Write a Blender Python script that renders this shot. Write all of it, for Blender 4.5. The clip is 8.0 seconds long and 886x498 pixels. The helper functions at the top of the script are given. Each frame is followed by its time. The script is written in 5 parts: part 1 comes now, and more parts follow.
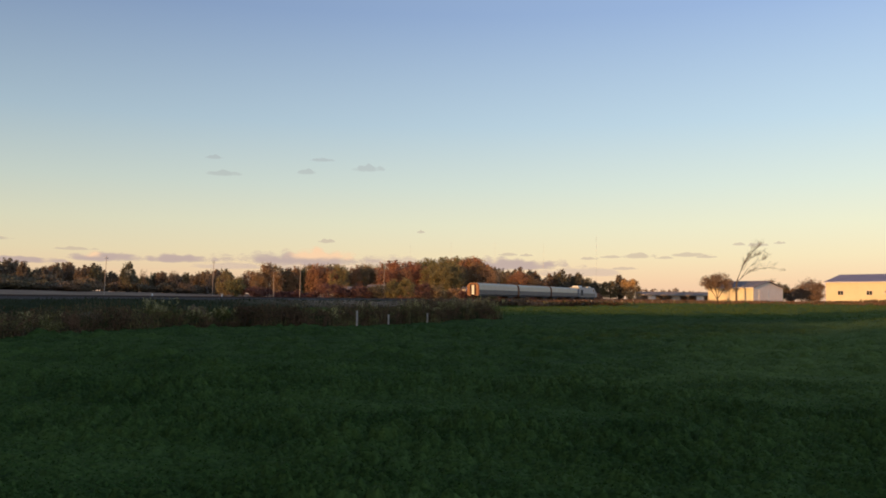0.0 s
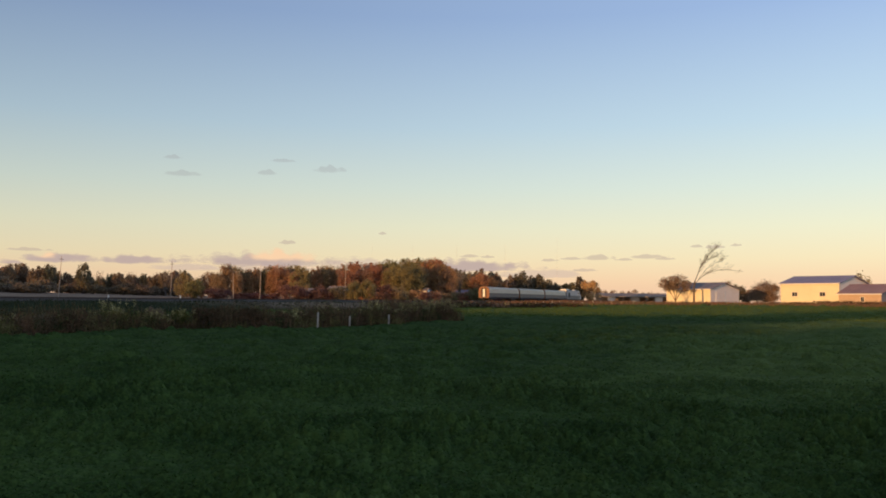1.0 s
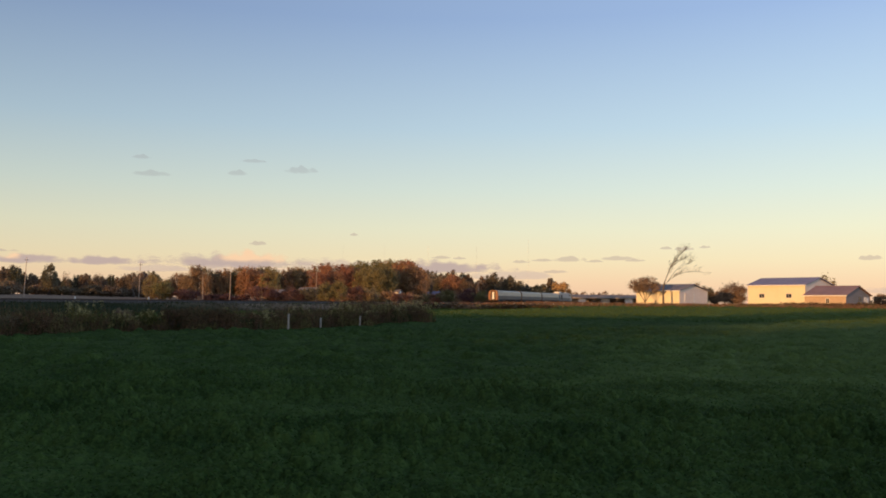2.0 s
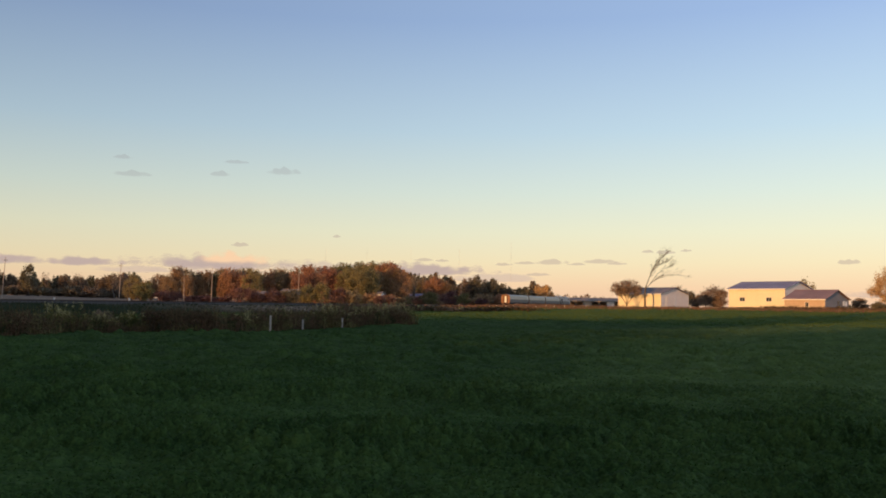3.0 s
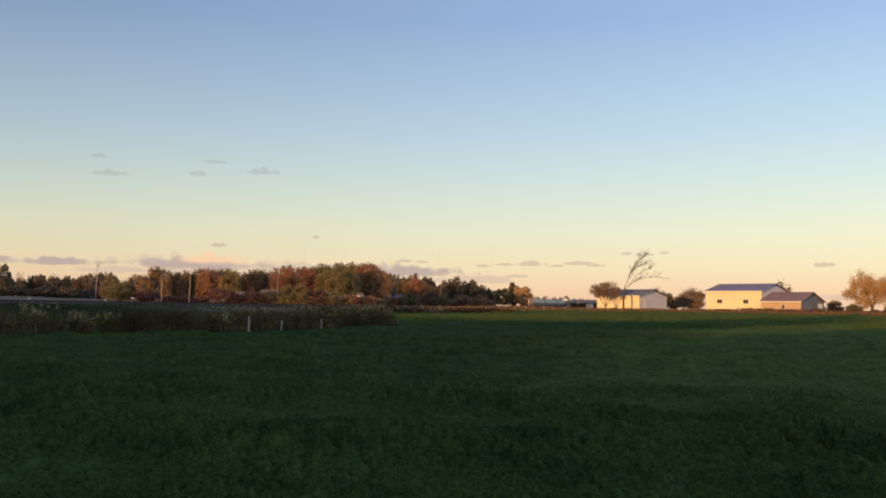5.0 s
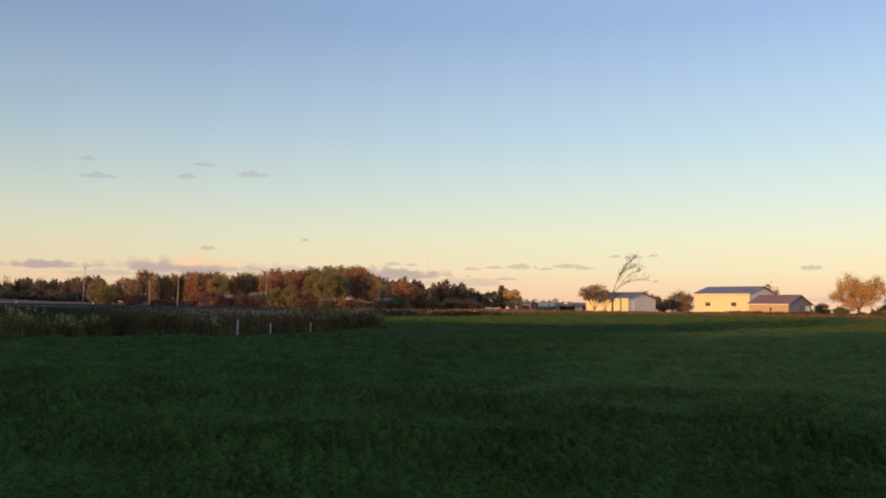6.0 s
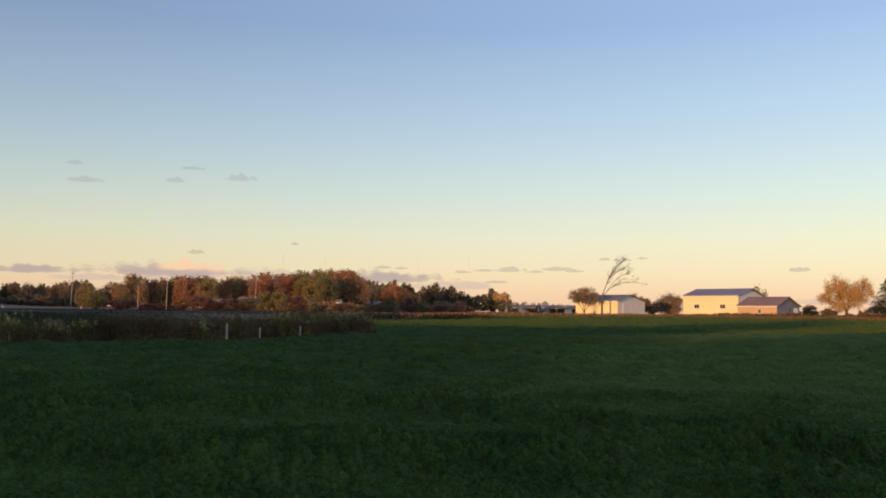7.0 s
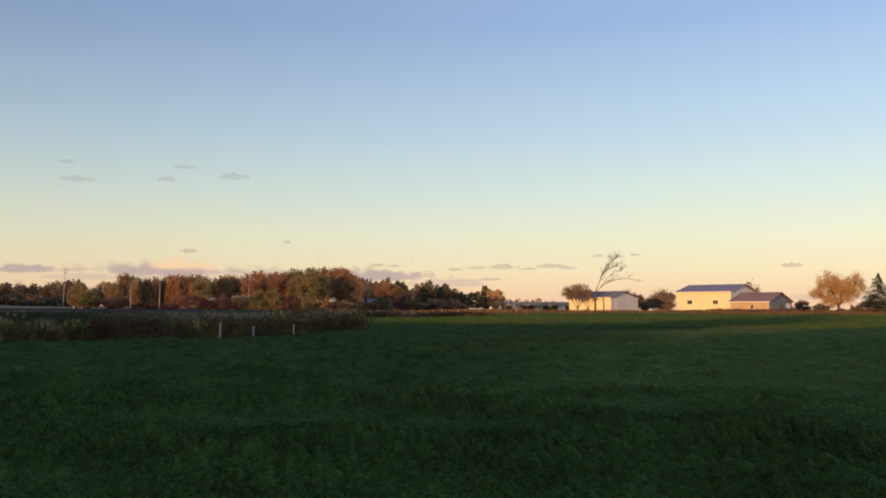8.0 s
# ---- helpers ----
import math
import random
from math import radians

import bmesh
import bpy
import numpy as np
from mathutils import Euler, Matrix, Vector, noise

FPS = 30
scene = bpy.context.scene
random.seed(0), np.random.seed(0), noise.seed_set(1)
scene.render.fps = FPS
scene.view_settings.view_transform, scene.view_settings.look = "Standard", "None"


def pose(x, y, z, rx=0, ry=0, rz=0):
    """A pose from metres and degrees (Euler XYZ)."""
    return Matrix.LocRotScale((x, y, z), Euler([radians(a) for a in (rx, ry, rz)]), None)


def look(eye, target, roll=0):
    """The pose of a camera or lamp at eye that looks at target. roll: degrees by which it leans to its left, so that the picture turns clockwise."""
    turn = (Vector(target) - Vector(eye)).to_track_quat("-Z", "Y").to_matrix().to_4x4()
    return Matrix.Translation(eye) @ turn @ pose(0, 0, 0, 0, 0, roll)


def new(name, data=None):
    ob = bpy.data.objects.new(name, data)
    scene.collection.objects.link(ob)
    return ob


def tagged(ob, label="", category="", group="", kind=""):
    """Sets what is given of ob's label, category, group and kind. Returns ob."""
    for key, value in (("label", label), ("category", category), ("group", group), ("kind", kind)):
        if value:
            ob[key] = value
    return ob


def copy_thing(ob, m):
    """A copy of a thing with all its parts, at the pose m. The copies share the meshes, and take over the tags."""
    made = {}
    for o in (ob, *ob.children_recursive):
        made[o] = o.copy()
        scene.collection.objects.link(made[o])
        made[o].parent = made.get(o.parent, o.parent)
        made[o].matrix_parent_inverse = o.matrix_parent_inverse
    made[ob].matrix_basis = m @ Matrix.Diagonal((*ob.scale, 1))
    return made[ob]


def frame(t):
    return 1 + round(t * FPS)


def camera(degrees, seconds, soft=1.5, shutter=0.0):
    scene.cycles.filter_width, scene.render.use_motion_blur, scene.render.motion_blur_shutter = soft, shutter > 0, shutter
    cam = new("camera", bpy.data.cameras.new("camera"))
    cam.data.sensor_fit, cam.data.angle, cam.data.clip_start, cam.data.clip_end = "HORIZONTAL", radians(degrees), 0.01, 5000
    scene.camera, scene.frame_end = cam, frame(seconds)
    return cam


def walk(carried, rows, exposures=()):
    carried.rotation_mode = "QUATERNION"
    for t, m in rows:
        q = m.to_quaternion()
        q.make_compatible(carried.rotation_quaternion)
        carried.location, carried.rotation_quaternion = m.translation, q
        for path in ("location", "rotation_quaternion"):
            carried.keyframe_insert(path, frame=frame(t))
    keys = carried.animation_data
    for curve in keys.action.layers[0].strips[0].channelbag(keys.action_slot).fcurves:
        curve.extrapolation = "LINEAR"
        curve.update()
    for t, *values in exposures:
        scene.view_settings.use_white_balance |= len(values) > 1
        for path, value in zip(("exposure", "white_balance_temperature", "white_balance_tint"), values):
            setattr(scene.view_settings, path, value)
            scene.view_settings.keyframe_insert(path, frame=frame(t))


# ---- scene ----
# ---------------------------------------------------------------- camera
cam = camera(54.95, 8.0, soft=1.8)
EYE = 1.6
ROWS = [
    (0.0, 0.000, 3.322, -0.600),
    (0.5, -1.289, 3.389, -0.552),
    (1.0, -2.584, 3.449, -0.557),
    (1.5, -3.677, 3.492, -0.533),
    (3.0, -5.646, 3.732, -0.785),
    (3.5, -6.152, 3.775, -0.883),
    (4.0, -6.564, 3.716, -0.869),
    (4.5, -6.752, 3.751, -0.879),
    (6.0, -7.725, 4.047, -0.884),
    (6.5, -8.068, 4.134, -0.708),
    (7.0, -8.417, 4.274, -0.654),
    (7.5, -8.718, 4.324, -0.657),
    (8.0, -8.873, 4.109, -0.292),
]
# held in the hand and panned: seconds, yaw, pitch, lean to the right
walk(cam, [(t, pose(0, 0, EYE, 0, 0, yaw) @ pose(0, 0, 0, 90 + pitch) @ pose(0, 0, 0, 0, 0, -lean)) for t, yaw, pitch, lean in ROWS])

# ---------------------------------------------------------------- world and sun
SUN_AWAY = Vector((0.722, 0.692, 0))           # the way the light travels over the ground
SUN_HEIGHT = 4.5
world = bpy.data.worlds.new("sky")
scene.world = world
world.use_nodes = True
wn, wl = world.node_tree.nodes, world.node_tree.links
wn.clear()
w_out = wn.new("ShaderNodeOutputWorld")
w_sky = wn.new("ShaderNodeTexSky")
w_sky.sky_type, w_sky.sun_disc = "NISHITA", False
w_sky.sun_elevation = radians(SUN_HEIGHT)
w_sky.sun_rotation = math.atan2(-SUN_AWAY.x, -SUN_AWAY.y)
w_low = wn.new("ShaderNodeBackground")
w_low.inputs["Strength"].default_value = 0.04
w_co = wn.new("ShaderNodeTexCoord")
w_xyz = wn.new("ShaderNodeSeparateXYZ")
w_ramp = wn.new("ShaderNodeValToRGB")
w_bg = wn.new("ShaderNodeBackground")
w_add = wn.new("ShaderNodeAddShader")
wl.new(w_co.outputs["Generated"], w_xyz.inputs[0])
wl.new(w_xyz.outputs["Z"], w_ramp.inputs[0])
w_tilt = wn.new("ShaderNodeMath")          # the sky is a little brighter away from the sun's side, more so higher up
w_tilt.operation = "MULTIPLY_ADD"
w_tilt.inputs[1].default_value, w_tilt.inputs[2].default_value = 1.3, 0.10
wl.new(w_xyz.outputs["Z"], w_tilt.inputs[0])
w_side = wn.new("ShaderNodeMath")
w_side.operation = "MULTIPLY_ADD"
w_side.inputs[2].default_value = 0.965
wl.new(w_xyz.outputs["X"], w_side.inputs[0])
wl.new(w_tilt.outputs[0], w_side.inputs[1])
wl.new(w_side.outputs[0], w_bg.inputs["Strength"])
wl.new(w_ramp.outputs[0], w_bg.inputs["Color"])
wl.new(w_sky.outputs[0], w_low.inputs["Color"])
wl.new(w_bg.outputs[0], w_add.inputs[0])
wl.new(w_low.outputs[0], w_add.inputs[1])
wl.new(w_add.outputs[0], w_out.inputs[0])
SKY = [  # sine of the height, colour: peach haze at the horizon, blue above
    (0.0, (0.80, 0.515, 0.36)), (0.022, (0.82, 0.575, 0.39)), (0.05, (0.77, 0.655, 0.45)), (0.085, (0.695, 0.68, 0.52)),
    (0.13, (0.57, 0.64, 0.59)), (0.20, (0.41, 0.535, 0.64)), (0.32, (0.245, 0.35, 0.57)), (1.0, (0.14, 0.18, 0.27)),
]
ramp = w_ramp.color_ramp
for k, (at, colour) in enumerate(SKY):
    stop = ramp.elements[k] if k < 2 else ramp.elements.new(at)
    stop.position, stop.color = at, (*colour, 1)
sun_data = bpy.data.lights.new("sun", "SUN")
sun_data.energy, sun_data.angle, sun_data.color = 4.4, radians(0.6), (1.0, 0.53, 0.20)
sun = new("sun", sun_data)
sun.matrix_world = look((0, 0, 60), Vector((0, 0, 60)) + SUN_AWAY - Vector((0, 0, math.tan(radians(SUN_HEIGHT)))))
scene.view_settings.exposure = 0.0


# ---------------------------------------------------------------- materials
def material(name, colours, rough=0.8, metal=0.0, scale=3.0, detail=0.4, bump=0.0, by="noise", through_light=0.0):
    """Colours run over a noise, over a random value per leaf or per object; detail mixes fine grain in."""
    m = bpy.data.materials.new(name)
    m.use_nodes = True
    n, l = m.node_tree.nodes, m.node_tree.links
    b = n["Principled BSDF"]
    b.inputs["Roughness"].default_value, b.inputs["Metallic"].default_value = rough, metal
    if by == "island" or through_light:
        b.inputs["Specular IOR Level"].default_value = 0.04
    co = n.new("ShaderNodeTexCoord")
    big = n.new("ShaderNodeTexNoise")
    big.inputs["Scale"].default_value, big.inputs["Detail"].default_value = scale, 6
    l.new(co.outputs["Object"], big.inputs["Vector"])
    r = n.new("ShaderNodeValToRGB")
    for k, c in enumerate(colours):
        at = k / max(1, len(colours) - 1)
        if by == "noise":
            at = 0.3 + 0.4 * at
        stop = r.color_ramp.elements[k] if k < 2 else r.color_ramp.elements.new(at)
        stop.position, stop.color = at, (*c, 1)
    if by == "noise":
        l.new(big.outputs["Fac"], r.inputs[0])
    elif by == "island":
        g = n.new("ShaderNodeNewGeometry")
        l.new(g.outputs["Random Per Island"], r.inputs[0])
    else:
        g = n.new("ShaderNodeObjectInfo")
        l.new(g.outputs["Random"], r.inputs[0])
    fine = n.new("ShaderNodeTexNoise")
    fine.inputs["Scale"].default_value, fine.inputs["Detail"].default_value = scale * 9, 4
    l.new(co.outputs["Object"], fine.inputs["Vector"])
    mix = n.new("ShaderNodeMix")
    mix.data_type, mix.blend_type = "RGBA", "OVERLAY"
    mix.inputs[0].default_value = detail
    l.new(r.outputs[0], mix.inputs[6])
    l.new(fine.outputs["Fac"], mix.inputs[7])
    l.new(mix.outputs[2], b.inputs["Base Color"])
    if bump:
        bp = n.new("ShaderNodeBump")
        bp.inputs["Strength"].default_value, bp.inputs["Distance"].default_value = bump, 0.1
        l.new(fine.outputs["Fac"], bp.inputs["Height"])
        l.new(bp.outputs[0], b.inputs["Normal"])
    if through_light:
        t = n.new("ShaderNodeBsdfTranslucent")
        s = n.new("ShaderNodeMixShader")
        s.inputs[0].default_value = through_light
        l.new(mix.outputs[2], t.inputs["Color"])
        l.new(b.outputs[0], s.inputs[1])
        l.new(t.outputs[0], s.inputs[2])
        l.new(s.outputs[0], n["Material Output"].inputs[0])
    return m


def leaf_mix(name, hues, vary=0.6):
    """Leaves whose hue goes from tree to tree through the hues, and a little from leaf to leaf."""
    m = bpy.data.materials.new(name)
    m.use_nodes = True
    n, l = m.node_tree.nodes, m.node_tree.links
    b = n["Principled BSDF"]
    b.inputs["Roughness"].default_value = 0.75
    b.inputs["Specular IOR Level"].default_value = 0.15
    info, g = n.new("ShaderNodeObjectInfo"), n.new("ShaderNodeNewGeometry")
    tree, leaf = n.new("ShaderNodeValToRGB"), n.new("ShaderNodeValToRGB")
    for k, c in enumerate(hues):
        at_k = k / max(1, len(hues) - 1)
        stop = tree.color_ramp.elements[k] if k < 2 else tree.color_ramp.elements.new(at_k)
        stop.position, stop.color = at_k, (*c, 1)
    leaf.color_ramp.elements[0].color, leaf.color_ramp.elements[1].color = (0.32, 0.32, 0.32, 1), (0.72, 0.70, 0.66, 1)
    mix = n.new("ShaderNodeMix")
    mix.data_type, mix.blend_type = "RGBA", "OVERLAY"
    mix.inputs[0].default_value = vary
    l.new(info.outputs["Random"], tree.inputs[0])
    l.new(g.outputs["Random Per Island"], leaf.inputs[0])
    l.new(tree.outputs[0], mix.inputs[6])
    l.new(leaf.outputs[0], mix.inputs[7])
    l.new(mix.outputs[2], b.inputs["Base Color"])
    t, s = n.new("ShaderNodeBsdfTranslucent"), n.new("ShaderNodeMixShader")
    s.inputs[0].default_value = 0.34
    l.new(mix.outputs[2], t.inputs["Color"])
    l.new(b.outputs[0], s.inputs[1])
    l.new(t.outputs[0], s.inputs[2])
    l.new(s.outputs[0], n["Material Output"].inputs[0])
    return m


CROP = material("crop_leaves", [(0.034, 0.066, 0.013), (0.048, 0.088, 0.017), (0.042, 0.090, 0.022), (0.066, 0.098, 0.020)], 0.7, scale=1.1, detail=0.6, by="noise", through_light=0.3)
# lighter crop tone: brighter light on the far field put into the colour
CROP_PALE = material("lit_tone_crop_leaves", [(0.080, 0.112, 0.022), (0.100, 0.136, 0.032), (0.092, 0.138, 0.036), (0.122, 0.148, 0.036)], 0.7, scale=1.1, detail=0.5, by="noise", through_light=0.3)
WEED = material("weed_leaves", [(0.032, 0.042, 0.018), (0.050, 0.066, 0.024), (0.20, 0.11, 0.065), (0.065, 0.056, 0.032), (0.26, 0.23, 0.085), (0.16, 0.092, 0.062)], 0.8, scale=0.9, by="noise", through_light=0.15)
WEED_YELLOW = material("goldenrod_leaves", [(0.075, 0.085, 0.025), (0.14, 0.135, 0.04), (0.24, 0.20, 0.065)], 0.8, by="island", through_light=0.15)
MEADOW = material("meadow_blades", [(0.024, 0.034, 0.012), (0.036, 0.045, 0.016), (0.05, 0.05, 0.022), (0.03, 0.04, 0.015)], 0.85, by="island", through_light=0.15)
DRY = material("dry_grass_blades", [(0.17, 0.09, 0.058), (0.25, 0.13, 0.085), (0.11, 0.078, 0.048), (0.31, 0.20, 0.13)], 0.85, by="island", through_light=0.2)
LEAF_WOOD = leaf_mix("autumn_wood_leaves", [(0.267, 0.231, 0.111), (0.435, 0.224, 0.135), (0.210, 0.197, 0.103), (0.378, 0.238, 0.143), (0.294, 0.231, 0.135), (0.477, 0.217, 0.135), (0.224, 0.210, 0.103)], 0.6)
LEAF_RUST = leaf_mix("rust_red_leaves", [(0.376, 0.175, 0.112), (0.324, 0.175, 0.112), (0.402, 0.201, 0.128), (0.298, 0.188, 0.120)], 0.6)
LEAF_OLIVE = leaf_mix("olive_leaves", [(0.212, 0.192, 0.083), (0.260, 0.217, 0.103), (0.186, 0.174, 0.076)], 0.6)
LEAF_RED_BUSH = leaf_mix("dull_red_bush_leaves", [(0.166, 0.086, 0.081), (0.208, 0.108, 0.090), (0.144, 0.086, 0.078)], 0.4)
LEAF_DARK = leaf_mix("dark_wood_leaves", [(0.154, 0.148, 0.095), (0.245, 0.174, 0.124), (0.168, 0.154, 0.101), (0.270, 0.193, 0.146)], 0.6)
LEAF_GOLD = leaf_mix("golden_leaves", [(0.54, 0.36, 0.18), (0.60, 0.41, 0.21)])
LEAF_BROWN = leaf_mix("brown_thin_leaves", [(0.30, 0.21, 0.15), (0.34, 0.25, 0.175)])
NEEDLES = leaf_mix("spruce_needles", [(0.045, 0.055, 0.032), (0.05, 0.06, 0.035)])
BARK = material("bark", [(0.07, 0.05, 0.038), (0.13, 0.10, 0.08)], 0.9, scale=2.5, bump=0.5)
BARK_PALE = material("dead_bark", [(0.09, 0.068, 0.052), (0.13, 0.10, 0.08)], 0.9, scale=2.5, bump=0.5)
POLE_WOOD = material("pole_wood", [(0.32, 0.25, 0.20), (0.46, 0.37, 0.30)], 0.85, scale=1.5, bump=0.3)
BALLAST = material("ballast", [(0.045, 0.038, 0.034), (0.085, 0.072, 0.064)], 0.95, scale=4, bump=0.8)
RUST = material("rusty_steel", [(0.035, 0.02, 0.015), (0.06, 0.035, 0.025)], 0.75, metal=0.1, scale=5)
SLEEPER = material("sleeper_wood", [(0.05, 0.04, 0.035), (0.09, 0.075, 0.065)], 0.9, scale=3)
STEEL = material("brushed_coach_steel", [(0.46, 0.385, 0.285), (0.53, 0.445, 0.335)], 0.55, metal=0.08, scale=0.8, detail=0.15)
STEEL_DARK = material("dark_coach_skirt", [(0.09, 0.09, 0.10), (0.13, 0.125, 0.13)], 0.5, metal=0.3, scale=0.8, detail=0.3)
# plain steel tinted orange-brown: the sun's reflection is put into the colour
END_STEEL = material("sun_tinted_end_steel", [(0.19, 0.085, 0.042), (0.26, 0.12, 0.06)], 0.7, metal=0.0, scale=1.2, detail=0.6)
RUBBER = material("black_rubber", [(0.018, 0.018, 0.019), (0.03, 0.03, 0.03)], 0.8, scale=3)
WHITE = material("white_paint", [(0.72, 0.70, 0.66), (0.82, 0.80, 0.76)], 0.5, scale=0.5, detail=0.2)
LOCO_GREY = material("locomotive_grey", [(0.27, 0.27, 0.28), (0.36, 0.36, 0.37)], 0.45, scale=0.7, detail=0.2)
LOCO_YELLOW = material("locomotive_yellow", [(0.66, 0.45, 0.06), (0.75, 0.52, 0.09)], 0.5, scale=0.7, detail=0.2)
PALE_GREY = material("pale_grey_walls", [(0.36, 0.36, 0.38), (0.44, 0.44, 0.46)], 0.6, scale=0.5, detail=0.2)
# brighter orange for the end's rim, again sun glow painted as base colour
END_BRIGHT = material("sun_tinted_end_trim", [(0.27, 0.115, 0.05), (0.34, 0.15, 0.07)], 0.65, metal=0.0, scale=1.5)
PLUME = material("pale_goldenrod_plumes", [(0.40, 0.34, 0.13), (0.52, 0.43, 0.19), (0.60, 0.51, 0.27)], 0.85, by="island", through_light=0.25)
BRAMBLE = material("brown_bramble_leaves", [(0.075, 0.05, 0.03), (0.13, 0.07, 0.045), (0.06, 0.06, 0.028), (0.16, 0.10, 0.055)], 0.85, by="island", through_light=0.15)
GLASS_DARK = material("dark_window_glass", [(0.02, 0.022, 0.028), (0.03, 0.032, 0.04)], 0.08, scale=1, detail=0.1)
# white front siding with the low sun's yellow mixed into its colour
SIDING_SUN_TONED = material("sun_toned_steel_siding", [(0.72, 0.64, 0.45), (0.79, 0.71, 0.51)], 0.6, scale=0.35, detail=0.25)
# gable tone of the same siding, painted pinker where the sun falls off
SIDING_PINK = material("pale_steel_siding", [(0.70, 0.60, 0.52), (0.78, 0.68, 0.60)], 0.55, scale=0.35, detail=0.25)
SIDING_TAN = material("tan_steel_siding", [(0.44, 0.32, 0.22), (0.52, 0.38, 0.27)], 0.6, scale=0.35, detail=0.25)
# gable siding of the tan shed, its shade painted in as grey
SIDING_SHADED = material("shaded_tan_steel_siding", [(0.17, 0.155, 0.155), (0.23, 0.21, 0.21)], 0.65, scale=0.35, detail=0.25)
ROOF_BLUE = material("blue_grey_steel_roof", [(0.20, 0.18, 0.26), (0.26, 0.235, 0.32)], 0.6, scale=0.4, detail=0.3)
ROOF_BROWN = material("red_brown_steel_roof", [(0.24, 0.13, 0.10), (0.32, 0.18, 0.14)], 0.5, scale=0.4, detail=0.3)
ROOF_GREY = material("grey_roof", [(0.19, 0.165, 0.17), (0.25, 0.22, 0.225)], 0.8, scale=0.4, detail=0.3)
ROOF_PALE = material("pale_weathered_roof", [(0.22, 0.165, 0.135), (0.29, 0.22, 0.18)], 0.9, scale=0.3, detail=0.3)
DOOR_GREY = material("grey_door", [(0.30, 0.28, 0.27), (0.36, 0.34, 0.33)], 0.5, scale=0.8)
POST_PALE = material("pale_post_wood", [(0.36, 0.30, 0.26), (0.48, 0.42, 0.37)], 0.8, scale=4)
# steel paled towards the horizon sky: distance haze put into the colour
MAST = material("hazed_mast_steel", [(0.62, 0.52, 0.46), (0.72, 0.62, 0.55)], 0.6, metal=0.3, scale=0.2)


# ---------------------------------------------------------------- helpers
def part(name, mesh, mat, parent=None, label=""):
    """Links a bmesh or mesh as one object under a thing or a part."""
    if isinstance(mesh, bmesh.types.BMesh):
        me = bpy.data.meshes.new(name)
        mesh.to_mesh(me)
        mesh.free()
    else:
        me = mesh
    if not me.materials:
        me.materials.append(mat)
    ob = new(name, me)
    ob.parent = parent
    return tagged(ob, label)


def thing(name, m, label, category, group="", kind=""):
    ob = new(name)
    ob.matrix_basis = m
    return tagged(ob, label, category, group, kind)


def box(bm, x0, x1, y0, y1, z0, z1, bevel=0.0):
    r = bmesh.ops.create_cube(bm, size=1, matrix=Matrix.LocRotScale(((x0 + x1) / 2, (y0 + y1) / 2, (z0 + z1) / 2), None, (x1 - x0, y1 - y0, z1 - z0)))
    if bevel:
        edges = list({e for v in r["verts"] for e in v.link_edges})
        bmesh.ops.bevel(bm, geom=edges, offset=bevel, segments=2, affect="EDGES", profile=0.6)
    return bm


def boxes(*rows, bevel=0.0):
    bm = bmesh.new()
    for r in rows:
        box(bm, *r, bevel=bevel)
    return bm


def prism(profile, x0, x1):
    """A closed outline in (y, z), drawn out along x."""
    bm = bmesh.new()
    a = [bm.verts.new((x0, y, z)) for y, z in profile]
    b = [bm.verts.new((x1, y, z)) for y, z in profile]
    n = len(profile)
    bm.faces.new(a)
    bm.faces.new(b[::-1])
    for i in range(n):
        bm.faces.new((a[i], b[i], b[(i + 1) % n], a[(i + 1) % n]))
    bmesh.ops.recalc_face_normals(bm, faces=bm.faces)
    return bm


def tube(bm, points, radii, sides=6):
    """A tapered round limb through points."""
    rings = []
    for i, p in enumerate(points):
        p = Vector(p)
        ahead = Vector(points[min(i + 1, len(points) - 1)]) - Vector(points[max(i - 1, 0)])
        q = ahead.to_track_quat("Z", "Y")
        rings.append([bm.verts.new(p + q @ Vector((radii[i] * math.cos(k * math.tau / sides), radii[i] * math.sin(k * math.tau / sides), 0))) for k in range(sides)])
    for a, b in zip(rings, rings[1:]):
        for k in range(sides):
            bm.faces.new((a[k], a[(k + 1) % sides], b[(k + 1) % sides], b[k]))
    bm.faces.new(rings[0][::-1])
    bm.faces.new(rings[-1])
    return bm


def quads(name, v):
    """A mesh of loose four-sided leaves from an array (n, 4, 3)."""
    n = len(v)
    me = bpy.data.meshes.new(name)
    me.vertices.add(4 * n)
    me.vertices.foreach_set("co", np.ascontiguousarray(v, dtype=np.float32).ravel())
    me.loops.add(4 * n)
    me.loops.foreach_set("vertex_index", np.arange(4 * n, dtype=np.int32))
    me.polygons.add(n)
    me.polygons.foreach_set("loop_start", np.arange(0, 4 * n, 4, dtype=np.int32))
    me.update(calc_edges=True)
    return me


def leaves(rng, centres, size, up=0.0, aspect=0.6):
    """Leaf-shaped quads at the centres, turned at random; up draws their normals towards the sky."""
    n = len(centres)
    size = np.broadcast_to(np.asarray(size, float), (n,)) * rng.uniform(0.6, 1.35, n)
    nor = rng.normal(size=(n, 3))
    nor /= np.linalg.norm(nor, axis=1)[:, None]
    nor[:, 2] = np.abs(nor[:, 2]) + up
    nor /= np.linalg.norm(nor, axis=1)[:, None]
    a = np.cross(nor, rng.normal(size=(n, 3)))
    a /= np.linalg.norm(a, axis=1)[:, None]
    b = np.cross(nor, a)
    a, b = a * size[:, None], b * (size * aspect)[:, None]
    lift = nor * (size * 0.15)[:, None]
    return np.stack([centres - a, centres - b - lift, centres + a, centres + b - lift], 1)


